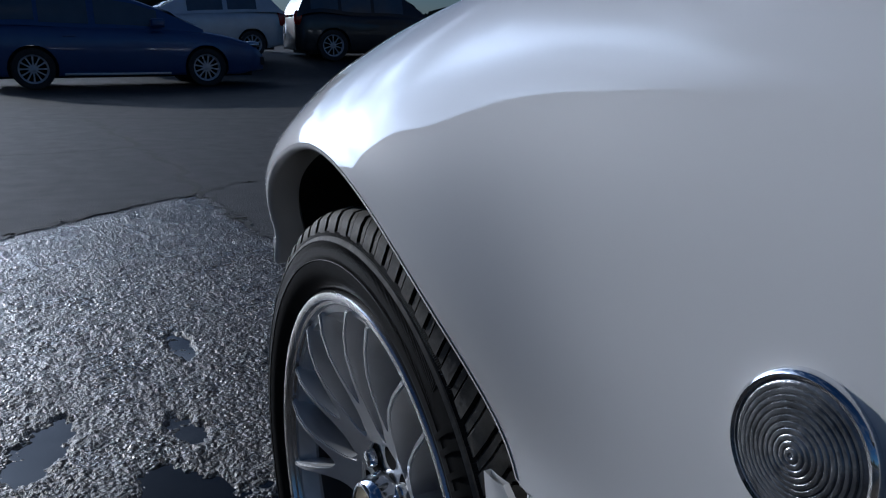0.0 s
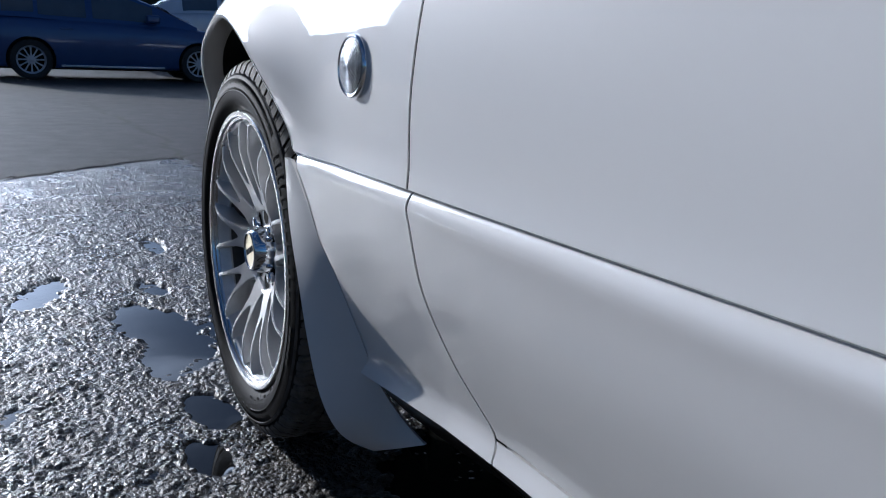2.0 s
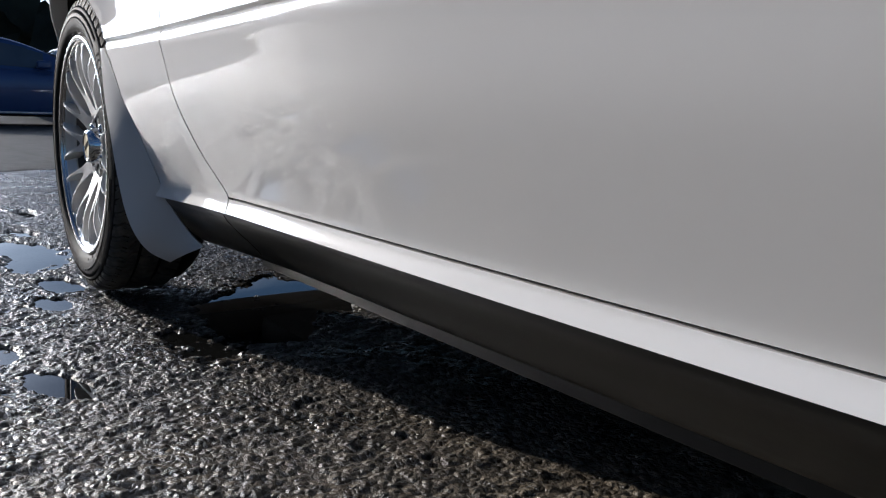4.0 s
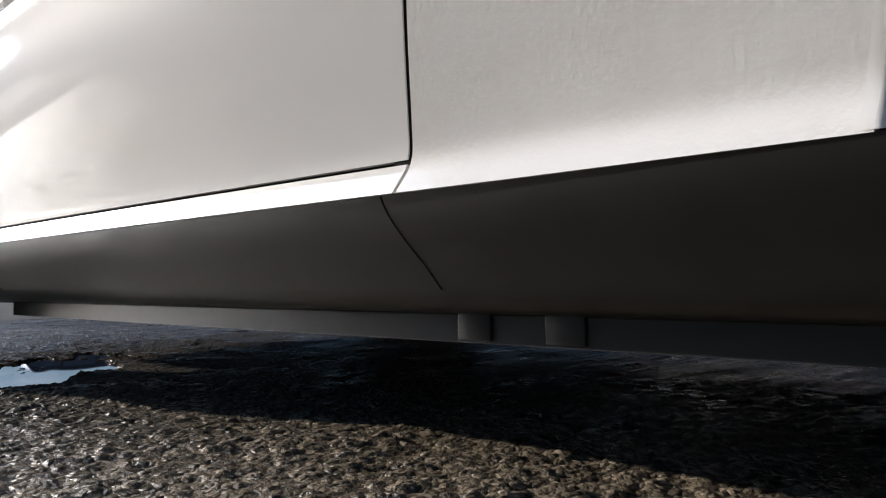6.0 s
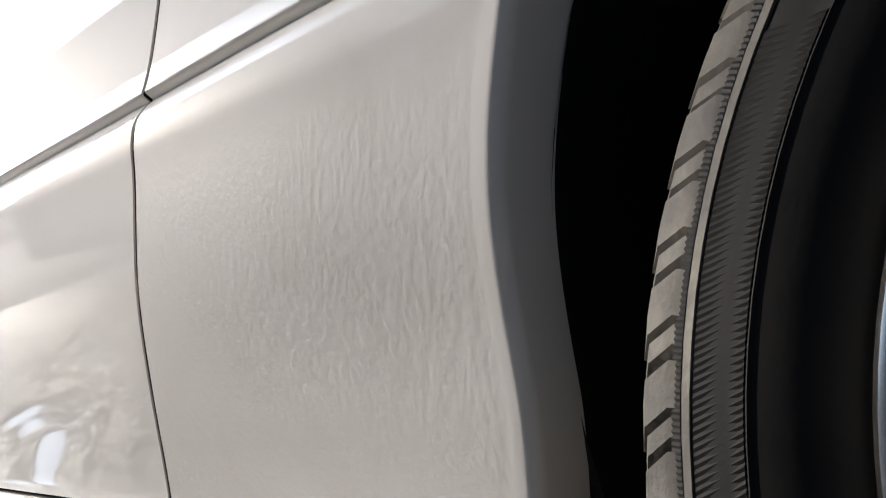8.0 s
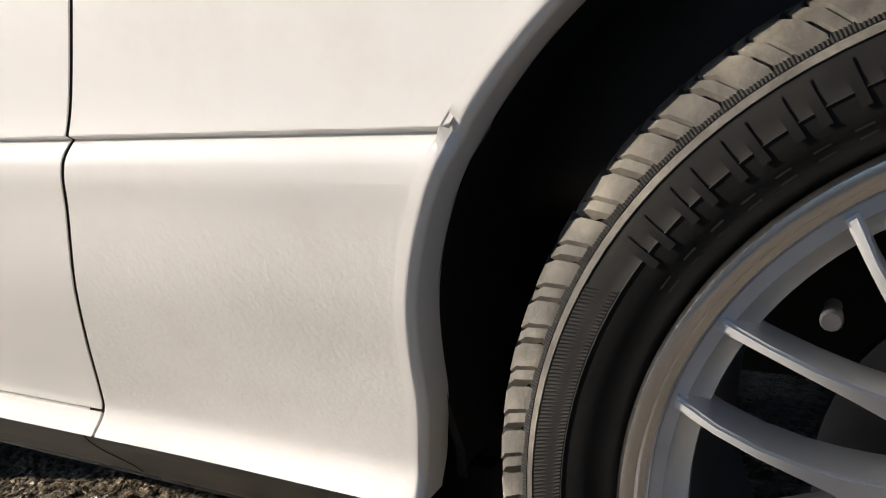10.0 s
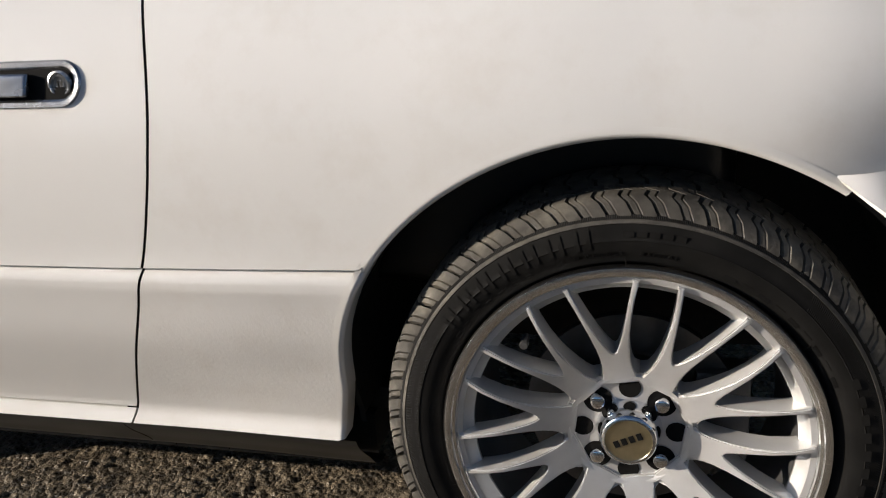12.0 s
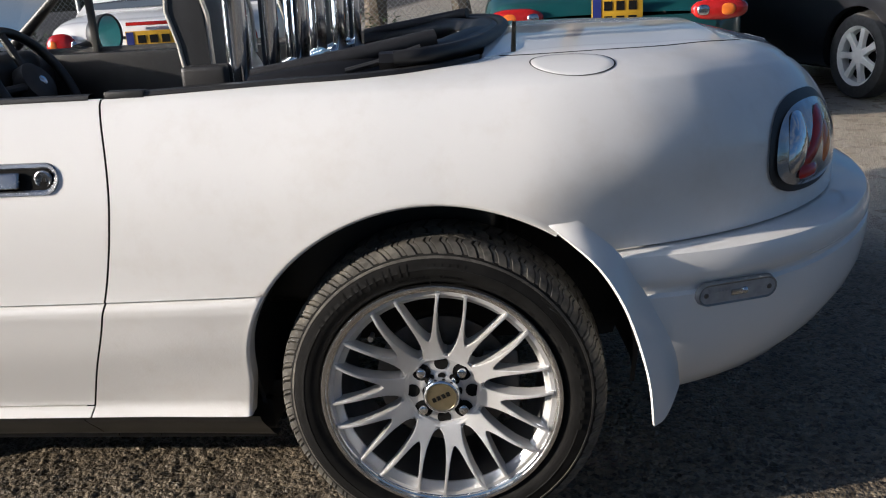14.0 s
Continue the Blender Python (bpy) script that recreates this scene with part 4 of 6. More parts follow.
a_, b_ = on_bumper(0.39, 0.448), on_bumper(0.56, 0.447)
ang = math.degrees(math.atan2(b_[1] - a_[1], b_[0] - a_[0]))
mk = Matrix.Translation(Vector((a_ + b_) / 2)) @ pose(0, 0, 0, 3, 0, ang)
L2 = 0.077
marker = part("side_marker", join([frame_ring(stadium(-L2, L2, -0.0215, 0.0215), stadium(-L2 + 0.003, L2 - 0.003, -0.019, 0.019), 0.006, -0.0035),
                                   frame_ring(stadium(-L2 + 0.003, L2 - 0.003, -0.019, 0.019), stadium(-L2 + 0.006, L2 - 0.006, -0.0155, 0.0155), -0.0035, -0.002)]), SMOKE, roadster, "clear oblong side marker lamp")
marker.matrix_basis = mk
st = stadium(-L2 + 0.006, L2 - 0.006, -0.0155, 0.0155)
part("lens", ([(x, -0.0022, z) for x, z in st], [tuple(range(len(st)))]), GREY_LENS, marker)
for sx in (-1, 1):
    o = part("screw", lathe([(0.0, -0.0036), (0.0038, -0.0034), (0.0048, -0.002)], 14), STEEL, marker)
    o.matrix_basis = pose(sx * (L2 - 0.017), 0, 0)
bm = bmesh.new()
box(bm, -0.014, 0.010, -0.0042, -0.002, -0.005, 0.005, 0.002)
bmesh.ops.create_uvsphere(bm, u_segments=12, v_segments=8, radius=0.0065, matrix=Matrix.Translation((0.012, -0.002, 0.001)))
part("bulb", bm, REFLECT, marker)
ribs = bmesh.new()
for i in range(16):
    x = -0.058 + i * 0.0027
    box(ribs, x, x + 0.0013, -0.0032, -0.002, 0.004, 0.011)
part("lens_ribs", ribs, GREY_LENS, marker)

# tail lamps: black surround, clear outer lens and red inner lens, wrapped round the corner
def lamp_patch(pts, out, nu=26, nv=18):
    """A patch of the tail between outline radii: an oval in u and z, fanned from its middle."""
    (uc, zc), (ru, rz), lean = pts
    vs, fs = [], []
    A = np.linspace(0, 2 * math.pi, 44, endpoint=False)
    R = np.linspace(0, 1, 8)
    for r in R:
        for a in A:
            ca, sa = math.cos(a), math.sin(a)
            q = (abs(ca) ** 2.5 + abs(sa) ** 2.5) ** (-1 / 2.5)
            du, dz = ru * r * q * ca, rz * r * q * sa
            u = uc + du + lean * dz
            x = float(_px(u))
            p = body(u, s_of_z(zb_of(x, zc + dz)), out + 0.010 * (1 - r ** 2.2), step=False)
            vs.append(p.tolist())
    n = len(A)
    for i in range(len(R) - 1):
        for j in range(n):
            k = (j + 1) % n
            fs.append((i * n + j, (i + 1) * n + j, (i + 1) * n + k, i * n + k))
    return vs, fs


uL = float(u_of_x(0.640))
for mirror in (False, True):
    fix = mirrored if mirror else (lambda v: v)
    lamp = part("tail_lamp", fix(lamp_patch(((uL + 0.055, 0.660), (0.138, 0.085), 0.32), 0.004)), TRIM, roadster, "black-rimmed clear and red tail lamp")
    part("clear_lens", fix(lamp_patch(((uL + 0.052, 0.658), (0.121, 0.071), 0.32), 0.010)), LAMP_CLEAR, lamp)
    part("reflector", fix(lamp_patch(((uL - 0.010, 0.664), (0.030, 0.052), 0.32), 0.0145)), REFLECT, lamp)
    part("red_lens", fix(lamp_patch(((uL + 0.046, 0.668), (0.026, 0.050), 0.9), 0.0165)), RED_LENS, lamp)
    part("red_lens", fix(lamp_patch(((uL + 0.010, 0.612), (0.030, 0.014), 0.4), 0.0165)), RED_LENS, lamp)
    part("amber_lens", fix(lamp_patch(((uL + 0.082, 0.655), (0.026, 0.045), 0.32), 0.0135)), AMBER, lamp)

# fuel flap: a round lid with a dark joint
uF = float(u_of_x(0.288))
def flap(r, out, drop):
    A = np.linspace(0, 2 * math.pi, 48, endpoint=False)
    vs, fs = [], []
    R = [1.0, 0.97, 0.8, 0.6, 0.3, 0.0]
    for k, q in enumerate(R):
        for a in A:
            u = uF + r * q * math.cos(a)
            d = 0.172 + r * q * math.sin(a) * 0.78
            o_ = out - (drop if k == 0 else 0.0)
            vs.append((body(u, s_of_d(d)) + np.array([0, -0.25 * o_, o_])).tolist())
    n = len(A)
    for k in range(len(R) - 1):
        for j in range(n):
            l = (j + 1) % n
            fs.append((k * n + j, k * n + l, (k + 1) * n + l, (k + 1) * n + j))
    return vs, fs


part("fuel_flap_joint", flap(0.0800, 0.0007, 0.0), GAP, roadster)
part("fuel_flap", flap(0.0780, 0.0012, 0.0008), PAINT, roadster)

# thin shut line between the boot lid and the wings
for mirror in (False, True):
    fix = mirrored if mirror else (lambda v: v)
    us_ = np.linspace(u_of_x(0.15), u_of_x(0.74), 40)
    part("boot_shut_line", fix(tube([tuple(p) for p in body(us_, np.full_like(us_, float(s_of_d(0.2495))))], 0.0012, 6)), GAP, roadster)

# black belt trim along the cockpit's edge
xs = np.concatenate([np.linspace(-1.58, -0.57, 26), np.linspace(-0.53, 0.10, 30)])
def belt(x):
    d = 0.106 if x < -0.56 else float(d_end(x)) + 0.003
    return body(u_of_x(x), s_of_d(d))


for mirror in (False, True):
    fix = mirrored if mirror else (lambda v: v)
    for nm, sel in (("door_belt_trim", xs[:26]), ("cockpit_trim", xs[26:])):
        ring = []
        for x in sel:
            p = belt(x)
            ring.append([p + np.array(q) for q in ((0, -0.003, -0.004), (0, -0.004, 0.001), (0, -0.001, 0.006), (0, 0.010, 0.008), (0, 0.022, 0.006), (0, 0.026, -0.004), (0, 0.026, -0.03))])
        part(nm, fix(sheet(np.array(ring))), TRIM, roadster)
    # rubber corner piece where door and quarter meet
    bm = bmesh.new()
    p = belt(-0.50)
    box(bm, -0.545, -0.475, p[1] - 0.005, p[1] + 0.02, p[2] - 0.003, p[2] + 0.010, 0.004)
    bm.verts.index_update()
    vf = ([tuple(v.co) for v in bm.verts], [tuple(v.index for v in f.verts) for f in bm.faces])
    bm.free()
    part("trim_corner", fix(vf), TRIM, roadster)

# ---- cockpit ----
FAR = 2 * CY
bm = bmesh.new()
box(bm, -1.62, -0.30, 0.20, FAR - 0.20, 0.20, 0.235, 0.005)
part("cockpit_floor", bm, VINYL, roadster)
for y0, y1 in ((0.115, 0.165), (FAR - 0.165, FAR - 0.115)):
    bm = bmesh.new()
    box(bm, -1.60, -0.50, y0, y1, 0.25, 0.800, 0.015)
    part("door_card", bm, VINYL, roadster, "black vinyl door lining")
bm = bmesh.new()
box(bm, -0.42, 0.12, 0.17, FAR - 0.17, 0.40, 0.79, 0.05, 3)
part("rear_shelf", bm, VINYL, roadster)
bm = bmesh.new()
box(bm, -1.72, -1.42, 0.14, FAR - 0.14, 0.52, 0.80, 0.06, 4)
box(bm, -1.50, -1.36, 1.00, 1.36, 0.68, 0.83, 0.05, 4)
part("dashboard", bm, PLASTIC, roadster)


def seat(y):
    s = empty("seat", "black leather bucket seat with pale piping", "car seat")
    s.parent = roadster
    w = 0.235
    prof = [(-0.62, 0.42), (-0.555, 0.60), (-0.50, 0.76), (-0.478, 0.83), (-0.488, 0.90), (-0.505, 0.96), (-0.50, 1.01), (-0.47, 1.03), (-0.435, 1.01), (-0.42, 0.95), (-0.42, 0.86), (-0.40, 0.76), (-0.42, 0.5), (-0.5, 0.40)]
    bm = bmesh.new()
    rings = []
    for k, yy in enumerate(np.linspace(-1, 1, 9)):
        q = 1 - 0.10 * abs(yy) ** 3
        row = []
        for x, z in prof:
            top = smooth((z - 0.78) / 0.05)
            wid = w * (1 - 0.42 * float(top))
            row.append(bm.verts.new((-0.47 + (x + 0.47) * q, y + yy * wid, z - (0.02 * abs(yy) ** 4))))
        rings.append(row)
    n = len(prof)
    for a, b in zip(rings, rings[1:]):
        for i in range(n):
            bm.faces.new((a[i], a[(i + 1) % n], b[(i + 1) % n], b[i]))
    bm.faces.new(rings[0])
    bm.faces.new(list(reversed(rings[-1])))
    bmesh.ops.recalc_face_normals(bm, faces=bm.faces)
    part("backrest", bm, VINYL, s)
    for sy in (-1, 1):
        pts = [(-0.47 + (x + 0.47) * 0.92, y + sy * w * (1 - 0.42 * float(smooth((z - 0.78) / 0.05))) * 1.0, z - 0.02) for x, z in prof[1:11]]
        part("piping", tube(pts, 0.0045, 8), mat("pale_piping", (0.42, 0.40, 0.36), 0.5, grain=0.1) if sy < 0 and "pale_piping" not in bpy.data.materials else bpy.data.materials["pale_piping"], s)
    bm = bmesh.new()
    box(bm, -1.02, -0.52, y - 0.24, y + 0.24, 0.27, 0.44, 0.05, 3)
    part("seat_cushion", bm, VINYL, s)
    return s


seat(0.45)
seat(FAR - 0.45)
# seat-belt guide by the shoulder
bm = bmesh.new()
box(bm, -0.475, -0.385, 0.27, 0.32, 0.80, 0.842, 0.010, 3)
part("belt_guide", bm, PLASTIC, roadster)

# polished roll hoops behind the seats
def hoop(y0, y1, x, lean, r=0.0225):
    pts = []
    zt = 1.12
    rr = 0.11
    for z in np.linspace(0.76, zt - rr, 8):
        pts.append((x + lean * (z - 0.76), y0, z))
    for a in np.linspace(0, math.pi / 2, 8)[1:]:
        pts.append((x + lean * (zt - rr - 0.76 + rr * math.sin(a)), y0 + rr * (1 - math.cos(a)), zt - rr + rr * math.sin(a)))
    half = [(px_, y0 + y1 - py_, pz_) for px_, py_, pz_ in reversed(pts)]
    return tube(pts + half, r, 20)


bar = empty("roll_bar", "polished chrome twin-hoop roll bar behind the seats", "roll bar")
for y0, y1 in ((0.30, 0.72), (FAR - 0.72, FAR - 0.30)):
    part("hoop", hoop(y0, y1, -0.372, 0.03), CHROME, bar)
    part("hoop", hoop(y0 + 0.09, y1 - 0.09, -0.335, 0.03, 0.018), CHROME, bar)
part("cross_tube", tube([(-0.365, 0.30, 0.80), (-0.365, FAR - 0.30, 0.80)], 0.02, 16), CHROME, bar)

# folded soft top: bundled hood, frame rail and rim moulding
hood = empty("folded_soft_top", "folded black vinyl soft top behind the cockpit", "soft top")
n, mseg = 34, 14
ring = []
for i in range(n):
    f = i / (n - 1)
    a = math.pi * f
    # a horseshoe from one side round the back to the other
    y = CY - 0.60 * math.cos(a)
    x = -0.33 + 0.40 * math.sin(a) ** 0.6
    row = []
    for k in range(mseg):
        w = 2 * math.pi * k / mseg
        rad = 0.030 + 0.003 * math.sin(9 * a + 2 * w) + 0.004 * noise.noise(Vector((x * 8, y * 8, w)))
        hz = 0.795 + 0.042 * math.sin(a) ** 0.5
        row.append((x + rad * 1.35 * math.cos(w) * math.sin(a) , y - rad * 1.2 * math.cos(w) * math.cos(a), hz + rad * math.sin(w)))
    ring.append(row + row[:1])
part("folded_fabric", sheet(np.array(ring)), VINYL, hood)
for sy in (0, 1):
    yy = (lambda v: FAR - v) if sy else (lambda v: v)
    part("frame_rail", tube([(-0.33, yy(0.245), 0.818), (-0.15, yy(0.265), 0.845), (-0.03, yy(0.30), 0.864), (0.0, yy(0.31), 0.868)], 0.017, 12), PLASTIC, hood)
    part("frame_strut", tube([(-0.02, yy(0.24), 0.858), (-0.10, yy(0.215), 0.836), (-0.15, yy(0.205), 0.826)], 0.006, 8), STEEL, hood)
rim_pts = []
for i in range(40):
    a = math.pi * i / 39
    rim_pts.append((-0.06 + 0.175 * math.sin(a) ** 0.75, CY - 0.655 * math.cos(a), 0.846 + 0.008 * math.sin(a)))
part("rim_moulding", tube(rim_pts, 0.014, 10), TRIM, hood)
part("inner_well", tube([(p[0] - 0.03, CY + (p[1] - CY) * 0.95, p[2] - 0.012) for p in rim_pts], 0.022, 8), VINYL, hood)

# windscreen
ws = empty("windscreen", "raked windscreen in a black frame", "windscreen")
GLASS = mat("window_glass", (0.92, 0.95, 0.95), 0.02, trans=1.0, ior=1.1)
b0, b1, t0, t1 = (-1.56, 0.155, 0.835), (-1.56, FAR - 0.155, 0.835), (-1.06, 0.245, 1.165), (-1.06, FAR - 0.245, 1.165)
for a, b in ((b0, t0), (b1, t1)):
    part("pillar", tube([a, tuple((np.array(a) + np.array(b)) / 2 + np.array([-0.02, 0, 0.02])), b], 0.026, 12), TRIM, ws)
part("header", tube([t0, (-1.08, CY, 1.185), t1], 0.024, 12), TRIM, ws)
pane = part("pane", ([b0, b1, t1, t0], [(0, 1, 2, 3)]), GLASS, ws)
pane.visible_shadow = False
# quarter-light posts and door mirrors
for sy in (0, 1):
    yy = (lambda v: FAR - v) if sy else (lambda v: v)
    bm = bmesh.new()
    y0, y1 = sorted((yy(0.128), yy(0.150)))
    box(bm, -1.285, -1.262, y0, y1, 0.79, 1.06, 0.006)
    part("window_post", bm, TRIM, roadster)
    mir = part("door_mirror", lathe([(0.0, -0.055), (0.035, -0.052), (0.060, -0.036), (0.072, -0.010), (0.075, 0.014), (0.071, 0.018), (0.066, 0.012)], 32, axis="x"), PLASTIC, roadster, "black door mirror")
    head = Matrix.Translation((-1.31, yy(-0.020), 0.850)) @ pose(0, 0, 0, 90, 0, 90) @ Matrix.Diagonal((1.30, 0.95, 1, 1))
    mir.matrix_basis = head
    gl = part("mirror_glass", lathe([(0.0, 0.013), (0.067, 0.013)], 32, axis="x"), CHROME, mir)
    part("mirror_arm", tube([(-1.36, yy(0.10), 0.80), (-1.345, yy(0.04), 0.815), (-1.335, yy(-0.01), 0.85)], [0.028, 0.022, 0.018], 12), PLASTIC, roadster)

# steering wheel
sw = empty("steering_wheel", "black three-spoke steering wheel", "steering wheel", at=pose(-1.30, 1.18, 0.735, 0, 62, 0))
sw.parent = roadster
pts = [(0.178 * math.cos(a), 0.178 * math.sin(a), 0) for a in np.linspace(0, 2 * math.pi, 49)]
part("wheel_rim", tube(pts, 0.0155, 12, cap=False), VINYL, sw)
part("hub_pad", lathe([(0.0, 0.03), (0.05, 0.028), (0.066, 0.015), (0.068, -0.02), (0.03, -0.06)], 32, axis="z"), PLASTIC, sw)
for a in (0, 180, 270):
    r = radians(a)
    part("wheel_spoke", tube([(0.05 * math.cos(r), 0.05 * math.sin(r), 0.0), (0.17 * math.cos(r), 0.17 * math.sin(r), 0)], 0.013, 8), PLASTIC, sw)
part("hub_badge", lathe([(0.0, 0.0325), (0.014, 0.0315), (0.015, 0.029)], 20, axis="z"), CHROME, sw)

# ---- ground: coarse wet chippings near the car, smoother tarmac beyond ----
def ground_material(name):
    m = bpy.data.materials.new(name)
    m.use_nodes = True
    t = m.node_tree
    b = t.nodes["Principled BSDF"]
    b.inputs["Specular IOR Level"].default_value = 0.18
    co = t.nodes.new("ShaderNodeTexCoord")

    def tex(kind, scale, detail=6):
        n = t.nodes.new(kind)
        n.inputs["Scale"].default_value = scale
        if kind == "ShaderNodeTexNoise":
            n.inputs["Detail"].default_value = detail
        t.links.new(co.outputs["Object"], n.inputs["Vector"])
        return n

    def rng(src, a, b_, c, d):
        r = t.nodes.new("ShaderNodeMapRange")
        for k, v in zip(("From Min", "From Max", "To Min", "To Max"), (a, b_, c, d)):
            r.inputs[k].default_value = v
        t.links.new(src, r.inputs["Value"])
        return r.outputs[0]

    def mix(fac, a, b_, mode="MIX"):
        x = t.nodes.new("ShaderNodeMixRGB")
        x.blend_type = mode
        for s, v in zip((0, 1, 2), (fac, a, b_)):
            if isinstance(v, (tuple, float, int)):
                x.inputs[s].default_value = v if s == 0 or isinstance(v, tuple) else (v, v, v, 1)
            else:
                t.links.new(v, x.inputs[s])
        return x.outputs[0]

    stones = tex("ShaderNodeTexVoronoi", 102.0)
    big = tex("ShaderNodeTexNoise", 0.9, 8)
    mid = tex("ShaderNodeTexNoise", 7.0, 8)
    fine = tex("ShaderNodeTexNoise", 260.0, 4)
    sep = t.nodes.new("ShaderNodeSeparateXYZ")
    t.links.new(stones.outputs["Color"], sep.inputs[0])
    stone = mix(sep.outputs[0], (0.012, 0.011, 0.010, 1), (0.120, 0.102, 0.080, 1))
    stone = mix(rng(sep.outputs[1], 0.80, 0.95, 0.0, 0.6), stone, (0.21, 0.178, 0.138, 1))
    col = mix(rng(mid.outputs[0], 0.3, 0.75, 0.0, 0.7), stone, (0.045, 0.043, 0.042, 1))
    col = mix(rng(big.outputs[0], 0.45, 0.7, 0.0, 0.5), col, (0.030, 0.028, 0.026, 1))
    # tarmac laid smoother towards the front, lighter and drier
    pos = t.nodes.new("ShaderNodeSeparateXYZ")
    t.links.new(co.outputs["Object"], pos.inputs[0])
    edge = t.nodes.new("ShaderNodeMath")
    edge.operation = "MULTIPLY_ADD"
    edge.inputs[1].default_value = 0.70
    t.links.new(pos.outputs[1], edge.inputs[0])
    t.links.new(pos.outputs[0], edge.inputs[2])
    strip = mix(rng(pos.outputs[1], 0.575, 0.615, 0.0, 1.0), 0.0, rng(pos.outputs[0], -4.40, -4.55, 0.0, 1.0))
    far = mix(strip, rng(edge.outputs[0], -5.17, -5.23, 0.0, 1.0), 1.0)
    smooth_col = mix(rng(mid.outputs[0], 0.3, 0.7, 0.0, 1.0), (0.036, 0.0355, 0.035, 1), (0.060, 0.058, 0.056, 1))
    col = mix(far, col, smooth_col)
    # lighter and more tan behind the car's middle
    col = mix(rng(pos.outputs[0], -1.7, -0.9, 0.0, 0.72), col, mix(sep.outputs[0], (0.045, 0.038, 0.029, 1), (0.31, 0.26, 0.19, 1)))
    # and paler beyond the car's far side
    pale_side = mix(rng(pos.outputs[0], -5.0, -4.2, 0.0, 1.0), 0.0, rng(pos.outputs[1], 1.35, 1.9, 0.0, 0.9))
    col = mix(pale_side, col, mix(sep.outputs[0], (0.30, 0.265, 0.21, 1), (0.52, 0.465, 0.38, 1)))
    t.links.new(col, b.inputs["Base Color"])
    ro = mix(far, rng(mid.outputs[0], 0.3, 0.7, 0.18, 0.45), 0.75)
    t.links.new(ro, b.inputs["Roughness"])
    u = t.nodes.new("ShaderNodeBump")
    u.inputs["Distance"].default_value = 0.009
    hgt = mix(0.5, rng(stones.outputs["Distance"], 0.0, 0.6, 1.0, 0.0), fine.outputs[0])
    t.links.new(hgt, u.inputs["Height"])
    t.links.new(rng(far, 1.0, 0.0, 0.35, 0.9), u.inputs["Strength"])
    t.links.new(u.outputs[0], b.inputs["Normal"])
    return m


GROUND = ground_material("wet_chippings")


def steps(parts):
    out = [parts[0][0]]
    for a, b, d in parts:
        k = max(1, int(round((b - a) / d)))
        out += list(np.linspace(a, b, k + 1)[1:])
    return np.array(out)


gx = steps([(-900, -100, 200), (-100, -30, 10), (-30, -8, 2), (-8, -5.5, 0.12), (-5.5, -4.4, 0.013), (-4.4, -2.7, 0.0078), (-2.7, -2.4, 0.0055), (-2.4, -1.0, 0.0042), (-1.0, -0.45, 0.0055), (-0.45, 1.3, 0.009), (1.3, 3.0, 0.05), (3.0, 10, 0.7), (10, 60, 10), (60, 900, 210)])
gy = steps([(-900, -60, 210), (-60, -8, 6), (-8, -1.4, 0.35), (-1.4, -0.8, 0.02), (-0.8, -0.55, 0.006), (-0.55, 0.30, 0.0042), (0.30, 0.45, 0.006), (0.45, 0.9, 0.010), (0.9, 3.0, 0.07), (3.0, 12, 0.6), (12, 60, 6), (60, 900, 210)])
GX, GY = np.meshgrid(gx, gy, indexing="ij")


def lie(x):
    """Fall and rise of the tarmac along x."""
    return -0.085 * smooth((-6.0 - np.asarray(x, float)) / 10.0) + 0.42 * smooth((-17.0 - np.asarray(x, float)) / 6.0)


def hash2(i, j, k):
    v = np.sin(i * 127.1 + j * 311.7 + k * 74.7) * 43758.5453
    return v - np.floor(v)


def chippings(X, Y, cell, seed):
    """Height of packed stones: the tallest dome over each point."""
    ci, cj = np.floor(X / cell), np.floor(Y / cell)
    h = np.zeros_like(X)
    for di in (-1, 0, 1):
        for dj in (-1, 0, 1):
            i, j = ci + di, cj + dj
            sx, sy = (i + 0.1 + 0.8 * hash2(i, j, seed)) * cell, (j + 0.1 + 0.8 * hash2(i, j, seed + 1)) * cell
            r = cell * (0.55 + 0.45 * hash2(i, j, seed + 2))
            q = 1 - ((X - sx) ** 2 + (Y - sy) ** 2) / r ** 2
            h = np.maximum(h, np.clip(q, 0, 1) ** 0.38 * (0.25 + 0.75 * hash2(i, j, seed + 3)))
    return h


def waves(X, Y, seed):
    rs = np.random.RandomState(seed)
    h = np.zeros_like(X)
    for k in range(14):
        w = 2.2 * 1.33 ** k
        a = rs.uniform(0, 2 * math.pi)
        h += np.sin((X * math.cos(a) + Y * math.sin(a)) * w + rs.uniform(0, 6.28)) / (1 + k) ** 0.9
    return h


